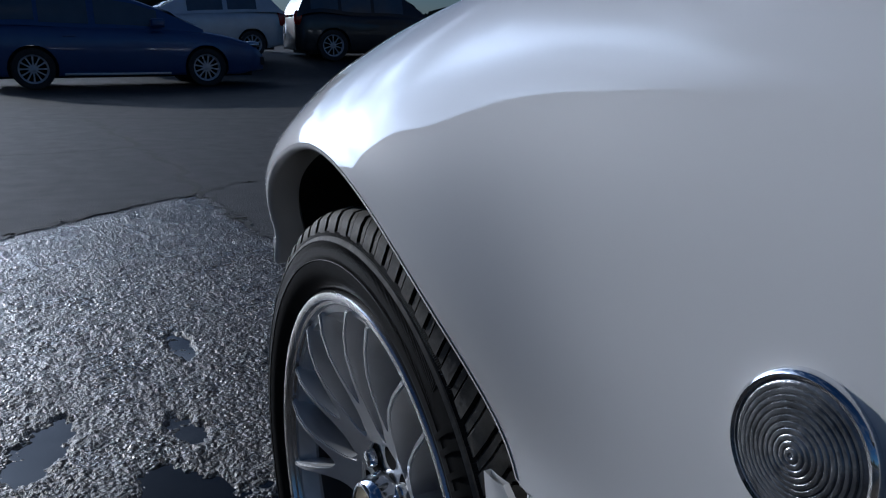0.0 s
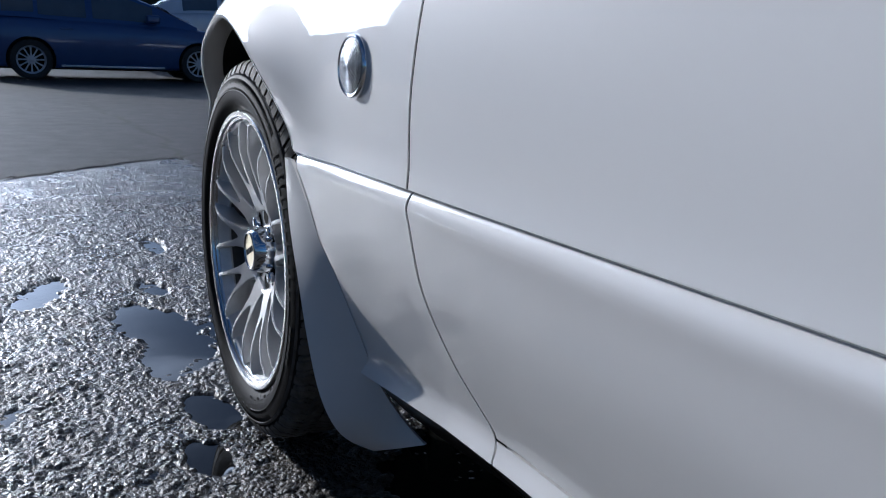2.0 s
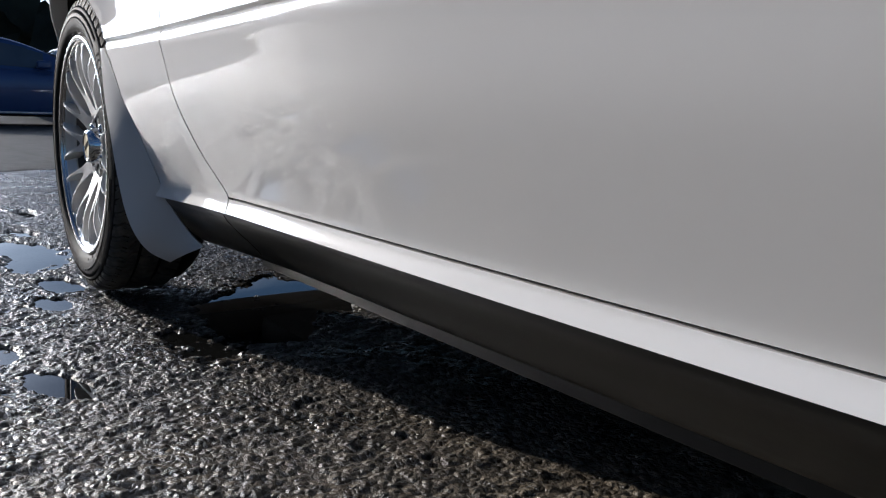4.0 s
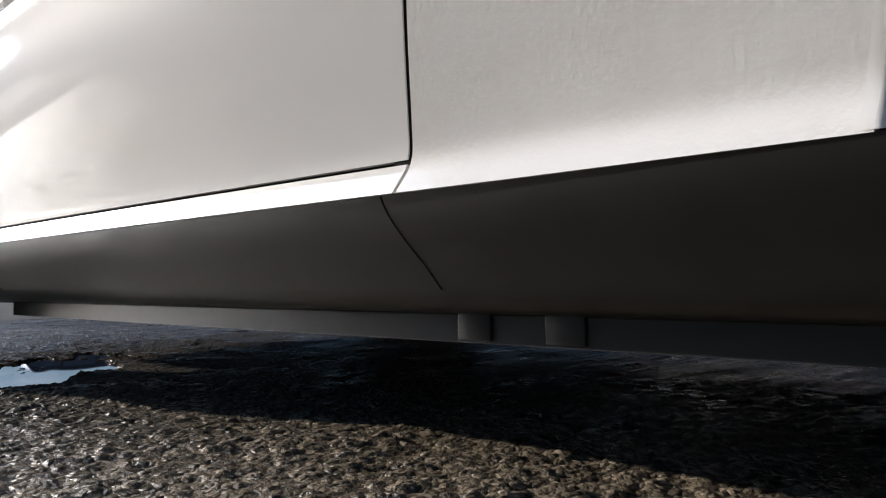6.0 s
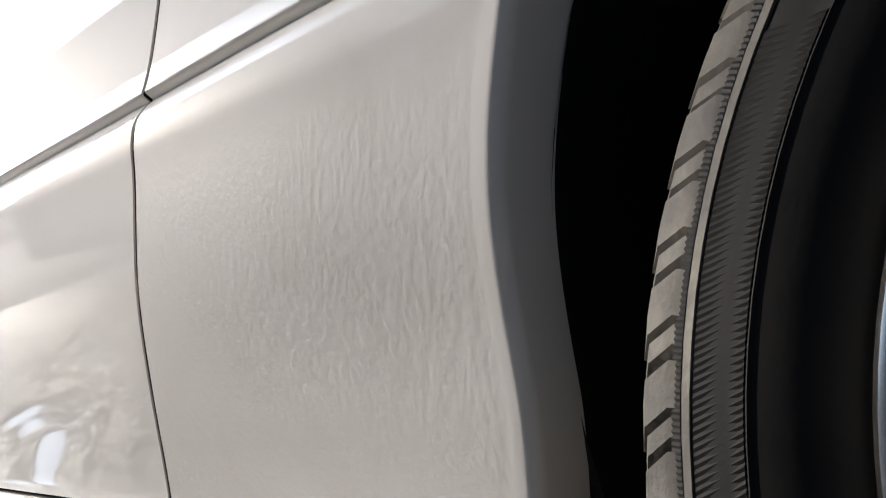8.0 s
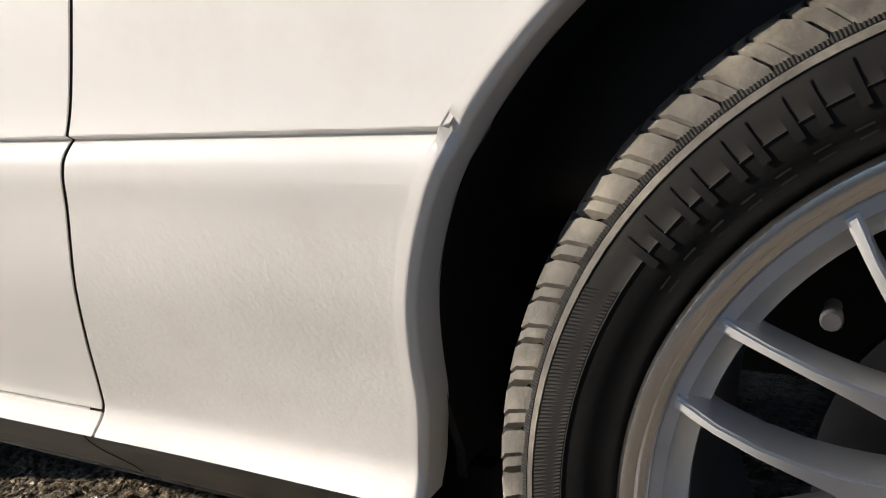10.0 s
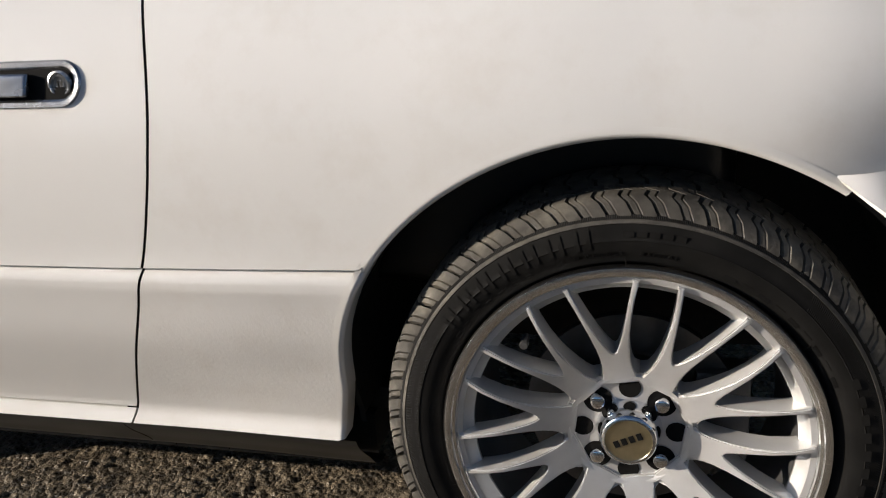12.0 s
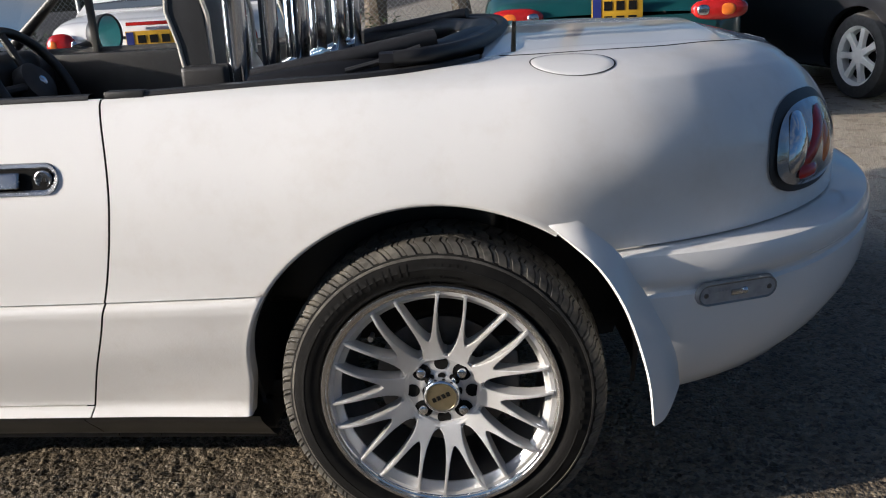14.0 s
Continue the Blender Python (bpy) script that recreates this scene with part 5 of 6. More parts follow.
near = np.clip((GX + 0.70 * GY + 5.22) / 0.2, 0, 1) * np.where(GY > 0.6, np.clip((GX + 4.5) / 0.2, 0, 1), 1) * np.clip((2.2 - GX) / 0.6, 0, 1) * np.clip((GY + 1.5) / 0.3, 0, 1) * np.clip((2.0 - GY) / 0.6, 0, 1)
HH = 0.0075 * chippings(GX, GY, 0.0105, 3.0) * (0.35 + 0.65 * chippings(GX, GY, 0.034, 9.0)) + 0.0012
HH += 0.0010 * waves(GX, GY, 4) + 0.0013 * waves(GX * 6, GY * 6, 8)
dip = np.zeros_like(HH)
for cx, cy, rx, ry, turn, deep in ((-2.80, 0.00, 0.19, 0.090, 14, 0.0115), (-2.62, -0.03, 0.12, 0.05, 10, 0.0065), (-2.36, -0.025, 0.07, 0.036, 10, 0.011),
                                   (-2.20, -0.060, 0.045, 0.028, 10, 0.010), (-1.97, -0.225, 0.065, 0.035, -10, 0.0105), (-1.885, -0.195, 0.05, 0.026, 10, 0.0105),
                                   (-1.70, -0.150, 0.07, 0.028, 20, 0.010), (-2.00, 0.300, 0.32, 0.125, -38, 0.0150), (-3.16, -0.235, 0.12, 0.045, -15, 0.010),
                                   (-3.13, 0.02, 0.07, 0.03, 10, 0.009), (-3.6, 0.10, 0.10, 0.03, 0, 0.009), (-2.75, 0.30, 0.12, 0.05, 20, 0.010)):
    c_, s_ = math.cos(radians(turn)), math.sin(radians(turn))
    X, Y = (GX - cx) * c_ + (GY - cy) * s_, -(GX - cx) * s_ + (GY - cy) * c_
    q = (X / rx) ** 2 + (Y / ry) ** 2
    q = q + 0.34 * waves((GX + cx) * 16, (GY + cy) * 16, 31)
    dip = np.maximum(dip, deep * 1.5 * np.clip(1.25 - q, 0, 1))
HH -= np.minimum(dip, 0.0078 + 0.0012 * waves(GX * 11, GY * 11, 17))
HH = near * HH - 0.0072
HH = np.where(near > 0, HH, -0.004)
# the far tarmac falls away a little, then climbs to the back row
HH += lie(GX)
nx_, ny_ = GX.shape
V = np.stack([GX, GY, HH], -1).reshape(-1, 3)
idx = np.arange(nx_ * ny_).reshape(nx_, ny_)
F = np.stack([idx[:-1, :-1], idx[1:, :-1], idx[1:, 1:], idx[:-1, 1:]], -1).reshape(-1, 4)
me = bpy.data.meshes.new("ground")
me.vertices.add(len(V))
me.vertices.foreach_set("co", V.ravel())
me.loops.add(F.size)
me.loops.foreach_set("vertex_index", F.ravel().astype(np.int32))
me.polygons.add(len(F))
me.polygons.foreach_set("loop_start", np.arange(0, F.size, 4, dtype=np.int32))
me.polygons.foreach_set("loop_total", np.full(len(F), 4, dtype=np.int32))
me.polygons.foreach_set("use_smooth", np.ones(len(F), dtype=bool))
me.update()
me.validate()
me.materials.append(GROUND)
tagged(new("ground", me), "coarse dark wet asphalt of a car park", "ground", kind="structure")
WATER = mat("puddle_water", (0.012, 0.012, 0.011), 0.015, ior=1.33, grain=0.2, scale=3)
water = part("water", ([(-4.3, -0.75, -0.0078), (-0.2, -0.75, -0.0078), (-0.2, 0.95, -0.0078), (-4.3, 0.95, -0.0078)], [(0, 1, 2, 3)]), WATER)
tagged(water, "shallow rainwater lying in hollows of the asphalt", "puddle", kind="structure")

# cracks and joints in the tarmac
CRACK = mat("mossy_crack", (0.008, 0.008, 0.006), 0.8, grain=0.4, scale=30, wear=(0.030, 0.033, 0.014), wscale=6, wamount=0.7)


def crack(points, width, seed):
    rs = np.random.RandomState(seed)
    pts = []
    for a, b in zip(points, points[1:]):
        for f in np.linspace(0, 1, 14)[:-1]:
            pts.append(np.array(a) * (1 - f) + np.array(b) * f + rs.normal(0, 0.02, 2))
    pts.append(np.array(points[-1]))
    vs, fs = [], []
    for i, p in enumerate(pts):
        d = pts[min(i + 1, len(pts) - 1)] - pts[max(i - 1, 0)]
        d = d / max(np.hypot(*d), 1e-6)
        w = width * rs.uniform(0.4, 1.3)
        zc = 0.0005 if p[0] > -5.0 else -0.0015 + float(np.interp(p[0], gx, lie(gx)))
        vs += [(p[0] - d[1] * w, p[1] + d[0] * w, zc), (p[0] + d[1] * w, p[1] - d[0] * w, zc)]
    for i in range(len(pts) - 1):
        fs.append((2 * i, 2 * i + 2, 2 * i + 3, 2 * i + 1))
    return vs, fs


for k, (pts, w) in enumerate((([(-10.2, 0.51), (-9.3, 0.586), (-7.38, 0.605), (-6.52, 0.654), (-5.61, 0.582)], 0.022), ([(-7.35, -2.2), (-7.46, -0.18), (-7.45, 0.17), (-7.56, 0.60)], 0.020),
                              ([(-4.1, -1.6), (-5.03, -0.24), (-5.22, 0.007), (-5.49, 0.332), (-5.58, 0.55), (-5.78, 0.79), (-5.90, 1.25), (-6.6, 3.0)], 0.014), ([(-5.61, 0.58), (-5.02, 0.59), (-4.70, 0.595), (-4.45, 0.62)], 0.012),
                              ([(-10.9, -2.0), (-10.6, -0.11), (-10.17, 0.51), (-9.8, 1.2), (-9.27, 2.1)], 0.022))):
    tagged(part("asphalt_crack", crack(pts, w, 20 + k), CRACK), "dark mossy crack in the asphalt", "crack", "cracks in the asphalt", "structure")

# ---- parked cars and the edge of the car park ----
DARK_GLASS = mat("dark_car_glass", (0.11, 0.13, 0.155), 0.03, coat=1.0, grain=0.1, scale=3)
PLATE_Y = mat("yellow_plate", (0.46, 0.27, 0.015), 0.35, grain=0.05, scale=20)
PLATE_B = mat("plate_blue_band", (0.02, 0.03, 0.16), 0.4)
GREY_RIM = mat("grey_alloy", (0.66, 0.67, 0.69), 0.35, metal=0.4, grain=0.1, scale=20)
WHITE_RIM = mat("white_alloy", (0.84, 0.82, 0.76), 0.45, grain=0.05, scale=20)
RUBBER = mat("old_tyre", (0.045, 0.044, 0.042), 0.75, grain=0.25, scale=30)


def paint(name, color, metal=0.0, rough=0.35):
    return mat(name, color, rough, metal=metal, coat=0.8, grain=0.05, scale=4, wear=tuple(c * 0.6 + 0.03 for c in color), wscale=3, wamount=0.3)


def back_wheel(parent, m, r, spokes, material, seed):
    """A parked car's wheel: tyre, rim, each spoke, hub."""
    w = new("wheel")
    w.parent = parent
    w.matrix_basis = m
    R = r * 0.68
    part("tyre", lathe([(R * 0.97, 0.16), (r * 0.97, 0.16), (r, 0.13), (r, 0.04), (r * 0.97, 0.012), (r * 0.86, 0.0), (R * 1.03, 0.012), (R * 0.97, 0.03)], 40), RUBBER, w)
    rim = part("rim", lathe([(R * 0.90, 0.14), (R * 0.90, 0.035), (R * 0.99, 0.018), (R * 1.03, 0.012), (R * 1.03, 0.03)], 40), material, w)
    # flat black disc stands in for the shade behind the spokes
    part("well", lathe([(0.0, 0.09), (R * 0.92, 0.09)], 32), GAP, w)
    sp = None
    for k in range(spokes):
        a = 360.0 * k / spokes + seed
        if sp is None:
            o = [(-0.030, 0.03), (-0.020, R * 0.55), (-0.026, R * 0.93), (0.026, R * 0.93), (0.020, R * 0.55), (0.030, 0.03)]
            if spokes > 8:
                o = [(x * 0.55, z) for x, z in o]
            sp = part("spoke", slab(o, 0.022, 0.055, 0.004, 1), material, w)
            sp.matrix_basis = pose(0, 0, 0, 0, a, 0)
        else:
            twin(sp, "spoke", w, pose(0, 0, 0, 0, a, 0))
    part("hub", lathe([(0.0, 0.018), (0.045, 0.020), (0.062, 0.03), (0.066, 0.06)], 24), material, w)
    return w


def parked_car(name, label, at, body_mat, L=4.0, W=1.70, top=None, belt=None, roof=None, wheels=(0.85, 3.35), r=0.31, rim=GREY_RIM, spokes=10, group="parked cars", glass_cut=(), rear="hatch", roofw=0.74):
    """A parked car along +x from its tail at x = 0, nearer flank at y = 0. top: bonnet and boot line; roof: cabin line (or None)."""
    car = empty(name, label, "car", group, at)
    topf = spline(top)
    plan = spline([(0, 0.22), (0.12, 0.10), (0.4, 0.035), (1.0, 0.0), (L - 1.0, 0.0), (L - 0.45, 0.05), (L - 0.15, 0.15), (L, 0.32)])
    sect = [(0.06, 0.0), (0.03, 0.06), (0.012, 0.22), (0.0, 0.45), (0.0, 0.62), (0.012, 0.80), (0.05, 0.93), (0.14, 0.985), (0.34, 1.0), (W / 2, 1.012)]
    xs = np.linspace(0, L, 150)
    svals = np.concatenate([np.linspace(0, 6, 36), np.linspace(6, 9, 8)[1:]])
    sd, sz = spline([(i, p[0]) for i, p in enumerate(sect)]), spline([(i, p[1]) for i, p in enumerate(sect)])
    for mirror in (False, True):
        P = np.zeros((len(xs), len(svals), 3))
        for i, x in enumerate(xs):
            e = min(x, L - x)
            z0 = 0.20 + 0.06 * float(smooth(1 - e / 0.5))
            P[i, :, 0] = x
            d = float(plan(x)) + sd(svals)
            P[i, :, 1] = np.minimum(d, W / 2)
            P[i, :, 2] = z0 + (float(topf(x)) - z0) * sz(svals)
        keep = np.ones((len(xs) - 1, len(svals) - 1), bool)
        for wx in wheels:
            ra = r + 0.045
            ins = np.hypot(P[..., 0] - wx, P[..., 2] - r) < ra
            ins &= P[..., 1] < 0.3
            keep &= ~(ins[:-1, :-1] & ins[1:, :-1] & ins[1:, 1:] & ins[:-1, 1:])
            rr = np.maximum(np.hypot(P[..., 0] - wx, P[..., 2] - r), 1e-3)
            k = np.where(ins, ra / rr, 1.0)
            P[..., 0] = wx + (P[..., 0] - wx) * k
            P[..., 2] = np.where(ins, r + (P[..., 2] - r) * k, P[..., 2])
        vf = sheet(P, keep, (0, 0.05, 0))
        if mirror:
            vf = ([(v[0], W - v[1], v[2]) for v in vf[0]], [tuple(reversed(f)) for f in vf[1]])
        part("body_side", vf, body_mat, car)
    # closing faces at nose and tail, and a dark belly
    for x in (0.0, L):
        z1 = float(topf(x))
        y0 = float(plan(x)) + 0.01
        bm = bmesh.new()
        box(bm, x - 0.012, x + 0.012, y0 + 0.02, W - y0 - 0.02, 0.27, z1 - 0.02, 0.01)
        part("end_panel", bm, body_mat, car)
    bm = bmesh.new()
    box(bm, 0.25, L - 0.25, 0.12, W - 0.12, 0.17, 0.40, 0.02)
    for wx in wheels:
        box(bm, wx - r - 0.03, wx + r + 0.03, 0.14, W - 0.14, 0.35, r * 2 + 0.02, 0.02)
    part("belly", bm, LINER, car)
    if roof:
        rf = spline(roof)
        x0, x1 = roof[0][0], roof[-1][0]
        xr = np.linspace(x0, x1, 60)
        v = np.linspace(0, 1, 12)
        P = np.zeros((60, 23, 3))
        G = []
        for i, x in enumerate(xr):
            zb = float(topf(x)) - 0.03
            zt = max(float(rf(x)), zb + 0.002)
            h = zt - zb
            lean = 0.06 + 0.16 * min(h / 0.5, 1.2)
            prof = [(0.06 + (lean - 0.06) * q ** 1.1, zb + h * 0.93 * q) for q in np.linspace(0, 1, 8)] + [(lean + 0.05, zb + h * 0.98), (lean + 0.15, zb + h), (lean + 0.3, zb + h * 1.005), (W / 2, zb + h * 1.01)]
            for j, (y, z) in enumerate(prof):
                P[i, j] = (x, y, z)
                if j < 11:
                    P[i, 22 - j] = (x, W - y, z)
        part("cabin", sheet(P), body_mat, car)
        # side windows as panes a little proud of the cabin
        for (xa, xb, q0, q1) in glass_cut:
            for mirror in (False, True):
                Q = []
                for f in np.linspace(0, 1, 14):
                    x = xa + (xb - xa) * f
                    i = int(np.clip((x - x0) / (x1 - x0) * 59, 0, 59))
                    row = []
                    for q in np.linspace(q0, q1, 5):
                        jj = q * 7
                        j = int(min(jj, 6))
                        p = P[i, j] * (1 - (jj - j)) + P[i, j + 1] * (jj - j)
                        p = np.array([x, p[1] - 0.006, p[2]])
                        row.append(p if not mirror else np.array([p[0], W - p[1], p[2]]))
                    Q.append(row)
                vf = sheet(np.array(Q))
                part("side_window", vf if not mirror else (vf[0], [tuple(reversed(f)) for f in vf[1]]), DARK_GLASS, car)
        # front and rear glass lie on the rake of the cabin
        for ends in ((x0, x0 + 0.55), (x1 - 0.75, x1)):
            Q = []
            for f in np.linspace(0.10, 0.90, 10):
                x = ends[0] + (ends[1] - ends[0]) * f
                i = int(np.clip((x - x0) / (x1 - x0) * 59, 0, 59))
                row = []
                y0 = P[i, 8, 1] + 0.02
                for w in np.linspace(0, 1, 7):
                    row.append((x, y0 + (W - 2 * y0) * w, P[i, 9, 2] + 0.008 + 0.012 * (1 - (2 * w - 1) ** 2)))
                Q.append(row)
            part("windscreen", sheet(np.array(Q)), DARK_GLASS, car)
    for k, wx in enumerate(wheels):
        back_wheel(car, pose(wx, 0.015, r), r, spokes, rim, 11 * k)
        back_wheel(car, pose(wx, W - 0.015, r, 0, 0, 180), r, spokes, rim, 17 * k)
    return car


def oval(parent, name, x, y, z, ry, rz, material, depth=0.03, label=""):
    """A lens on a car's tail, facing -x."""
    bm = bmesh.new()
    bmesh.ops.create_uvsphere(bm, u_segments=24, v_segments=12, radius=1)
    for v in bm.verts:
        q = (abs(v.co.y) ** 2.6 + abs(v.co.z) ** 2.6 + abs(v.co.x) ** 2.6) ** (1 / 2.6)
        v.co = Vector((x + v.co.x / q * depth, y + v.co.y / q * ry, z + v.co.z / q * rz))
    return part(name, bm, material, parent, label)


def tail(car, W, plate_w, plate_h, zp, rows, lamp_y, lamp_z, ry, rz, lens=RED_LENS, x=-0.014):
    """Lamps and a number plate with plain bars."""
    for s in (-1, 1):
        lamp = oval(car, "tail_lamp", x + 0.02, W / 2 + s * lamp_y, lamp_z, ry, rz, lens, 0.05)
        oval(lamp, "amber_lens", x - 0.02, W / 2 + s * (lamp_y + 0.04), lamp_z, ry * 0.28, rz * 0.55, AMBER, 0.014)
        oval(lamp, "reversing_lens", x - 0.02, W / 2 + s * (lamp_y - 0.10), lamp_z, ry * 0.22, rz * 0.5, REFLECT, 0.014)
    bm = bmesh.new()
    box(bm, x - 0.010, x + 0.004, W / 2 - plate_w / 2, W / 2 + plate_w / 2, zp, zp + plate_h, 0.004)
    plate = part("number_plate", bm, PLATE_Y, car, "yellow plate with plain dark bars")
    bm = bmesh.new()
    box(bm, x - 0.013, x - 0.009, W / 2 + plate_w / 2 - 0.055, W / 2 + plate_w / 2 - 0.005, zp + 0.006, zp + plate_h - 0.006)
    part("plate_band", bm, PLATE_B, plate)
    h = plate_h / (rows + 0.6)
    for r_ in range(rows):
        bm = bmesh.new()
        for c_ in range(3):
            y = W / 2 + plate_w * 0.26 - c_ * plate_w * 0.24
            z = zp + plate_h - (r_ + 0.95) * h
            box(bm, x - 0.0135, x - 0.0095, y - plate_w * 0.16, y, z, z + h * 0.62)
        part("plate_bars", bm, GAP, plate)


HATCH_TOP = [(0, 0.95), (0.10, 0.98), (0.6, 1.00), (1.5, 0.97), (2.6, 0.93), (3.1, 0.90), (3.6, 0.80), (3.95, 0.68), (4.2, 0.58)]
HATCH_ROOF = [(0.02, 0.98), (0.15, 1.10), (0.42, 1.36), (0.9, 1.46), (1.5, 1.49), (2.05, 1.44), (2.45, 1.26), (2.95, 1.02), (3.15, 0.91)]

BLUE_TOP = [(0, 0.95), (0.10, 0.98), (0.6, 1.00), (1.5, 0.97), (2.6, 0.95), (3.2, 0.93), (3.7, 0.87), (4.15, 0.77), (4.42, 0.67), (4.57, 0.54)]
BLUE_ROOF = [(0.02, 0.98), (0.15, 1.10), (0.45, 1.36), (0.9, 1.46), (1.6, 1.49), (2.3, 1.44), (2.75, 1.29), (3.3, 1.03), (3.52, 0.93)]
BLUE = paint("deep_blue_paint", (0.060, 0.105, 0.27), 0.2)
blue = parked_car("blue_hatchback", "dark blue five-door hatchback parked on the tarmac", pose(-16.0, -0.52, -0.089, 0, 0, 90), BLUE, L=4.57, W=1.76, top=BLUE_TOP, roof=BLUE_ROOF,
                  wheels=(0.92, 3.54), r=0.315, spokes=12, glass_cut=((0.55, 1.00, 0.18, 0.86), (1.06, 1.76, 0.12, 0.9), (1.86, 2.80, 0.12, 0.86)))
for y in (0.0, 1.76):
    bm = bmesh.new()
    box(bm, 2.66, 2.88, y - 0.17 if y == 0 else y, y if y == 0 else y + 0.17, 0.95, 1.09, 0.04, 3)
    part("door_mirror", bm, BLUE, blue)
for s in (-1, 1):
    oval(blue, "headlamp", 4.36, 0.88 + s * 0.62, 0.68, 0.14, 0.06, REFLECT, 0.14)
    oval(blue, "tail_lamp", 0.10, 0.88 + s * 0.72, 0.93, 0.10, 0.09, RED_LENS, 0.12)
bm = bmesh.new()
box(bm, 1.35, 2.95, -0.012, 0.03, 0.215, 0.250, 0.01)
part("sill_strip", bm, GREY_RIM, blue)
for x in (1.36, 2.28):
    bm = bmesh.new()
    box(bm, x, x + 0.19, -0.022, 0.0, 0.80, 0.83, 0.008)
    part("door_handle", bm, BLUE, blue)
bm = bmesh.new()
box(bm, 4.28, 4.585, 0.25, 1.50, 0.34, 0.48, 0.03)
part("grille", bm, PLASTIC, blue)

SILVER = paint("silver_paint", (0.74, 0.75, 0.76), 0.4, 0.4)
DARKGREY = paint("dark_grey_paint", (0.03, 0.032, 0.036), 0.2)
PALE = paint("pale_silver_paint", (0.78, 0.79, 0.80), 0.3, 0.4)
c1 = parked_car("silver_hatchback", "silver small hatchback parked behind others", pose(-21.7, 5.70, 0.283, 0, 0, -90), SILVER, L=3.8, W=1.66, top=[(x * 3.8 / 4.2, z) for x, z in HATCH_TOP], roof=[(x * 3.8 / 4.2, z) for x, z in HATCH_ROOF],
                wheels=(0.75, 3.10), r=0.29, glass_cut=((0.62, 1.25, 0.12, 0.88), (1.35, 2.1, 0.12, 0.86)))
c2 = parked_car("pale_estate", "pale silver estate car parked behind others", pose(-24.5, 5.9, 0.331, 0, 0, 180), PALE, L=4.2, W=1.75, top=HATCH_TOP, roof=HATCH_ROOF,
                wheels=(0.85, 3.30), r=0.31, glass_cut=((0.62, 1.25, 0.12, 0.88), (1.35, 2.3, 0.12, 0.86)))
SUV_TOP = [(0, 1.02), (0.1, 1.06), (1.5, 1.06), (2.8, 1.05), (3.2, 1.03), (3.8, 0.97), (4.15, 0.86), (4.35, 0.72)]
SUV_ROOF = [(0.02, 1.06), (0.1, 1.25), (0.3, 1.58), (0.9, 1.70), (1.8, 1.72), (2.35, 1.64), (2.8, 1.35), (3.2, 1.04)]
c3 = parked_car("dark_off_roader", "dark grey off-road car parked behind others", pose(-20.6, 6.15, 0.183, 0, 0, 84), DARKGREY, L=4.35, W=1.80, top=SUV_TOP, roof=SUV_ROOF,
                wheels=(0.85, 3.45), r=0.36, glass_cut=((0.35, 1.0, 0.15, 0.85), (1.08, 1.8, 0.12, 0.88), (1.88, 2.6, 0.12, 0.84)))
c4 = parked_car("white_hatchback", "white hatchback parked in the far row", pose(-26.5, 3.7, 0.331, 0, 0, 180), paint("plain_white_paint", (0.7, 0.7, 0.7)), L=4.2, W=1.72, top=HATCH_TOP, roof=HATCH_ROOF,
                wheels=(0.85, 3.30), r=0.30, glass_cut=((0.62, 1.25, 0.12, 0.88), (1.35, 2.3, 0.12, 0.86)))
for car, W_, z in ((c1, 1.66, 0.85), (c2, 1.75, 0.95), (c3, 1.80, 0.98), (c4, 1.72, 0.95)):
    for s in (-1, 1):
        oval(car, "tail_lamp", 0.06, W_ / 2 + s * (W_ / 2 - 0.17), z, 0.07, 0.17, RED_LENS, 0.10)

# small roadsters across the way, tails towards us
RO_TOP = [(0, 0.72), (0.06, 0.78), (0.25, 0.83), (0.7, 0.87), (1.1, 0.88), (1.6, 0.84), (2.4, 0.84), (2.7, 0.86), (3.2, 0.80), (3.7, 0.66), (3.95, 0.52)]
RO_ROOF = [(0.75, 0.86), (0.95, 0.97), (1.2, 1.12), (1.6, 1.20), (2.1, 1.19), (2.35, 1.12), (2.75, 0.87)]
TEAL = paint("dark_green_paint", (0.008, 0.060, 0.062), 0.2)
green = parked_car("green_roadster", "dark green roadster with oval red tail lamps", pose(1.58, 4.0, 0, 0, 0, 90), TEAL, L=3.95, W=1.67, top=RO_TOP, roof=RO_ROOF, wheels=(0.86, 3.12), r=0.285, spokes=7,
                   glass_cut=((1.3, 2.2, 0.15, 0.85),))
tail(green, 1.67, 0.30, 0.22, 0.60, 2, 0.60, 0.715, 0.165, 0.062)
WHITE2 = paint("clean_white_paint", (0.74, 0.74, 0.73))
white = parked_car("white_roadster", "white roadster with a grey hard top", pose(-1.52, 4.55, 0, 0, 0, 97), WHITE2, L=3.95, W=1.67, top=RO_TOP, roof=RO_ROOF, wheels=(0.86, 3.12), r=0.285, spokes=7,
                   glass_cut=((1.3, 2.2, 0.15, 0.85),))
tail(white, 1.67, 0.34, 0.22, 0.53, 2, 0.62, 0.66, 0.10, 0.10)
bm = bmesh.new()
box(bm, -0.02, 0.02, 1.67 / 2 - 0.16, 1.67 / 2 + 0.16, 0.785, 0.81, 0.008)
part("brake_light", bm, RED_LENS, white)
BLACKP = paint("black_paint", (0.010, 0.011, 0.014), 0.1)
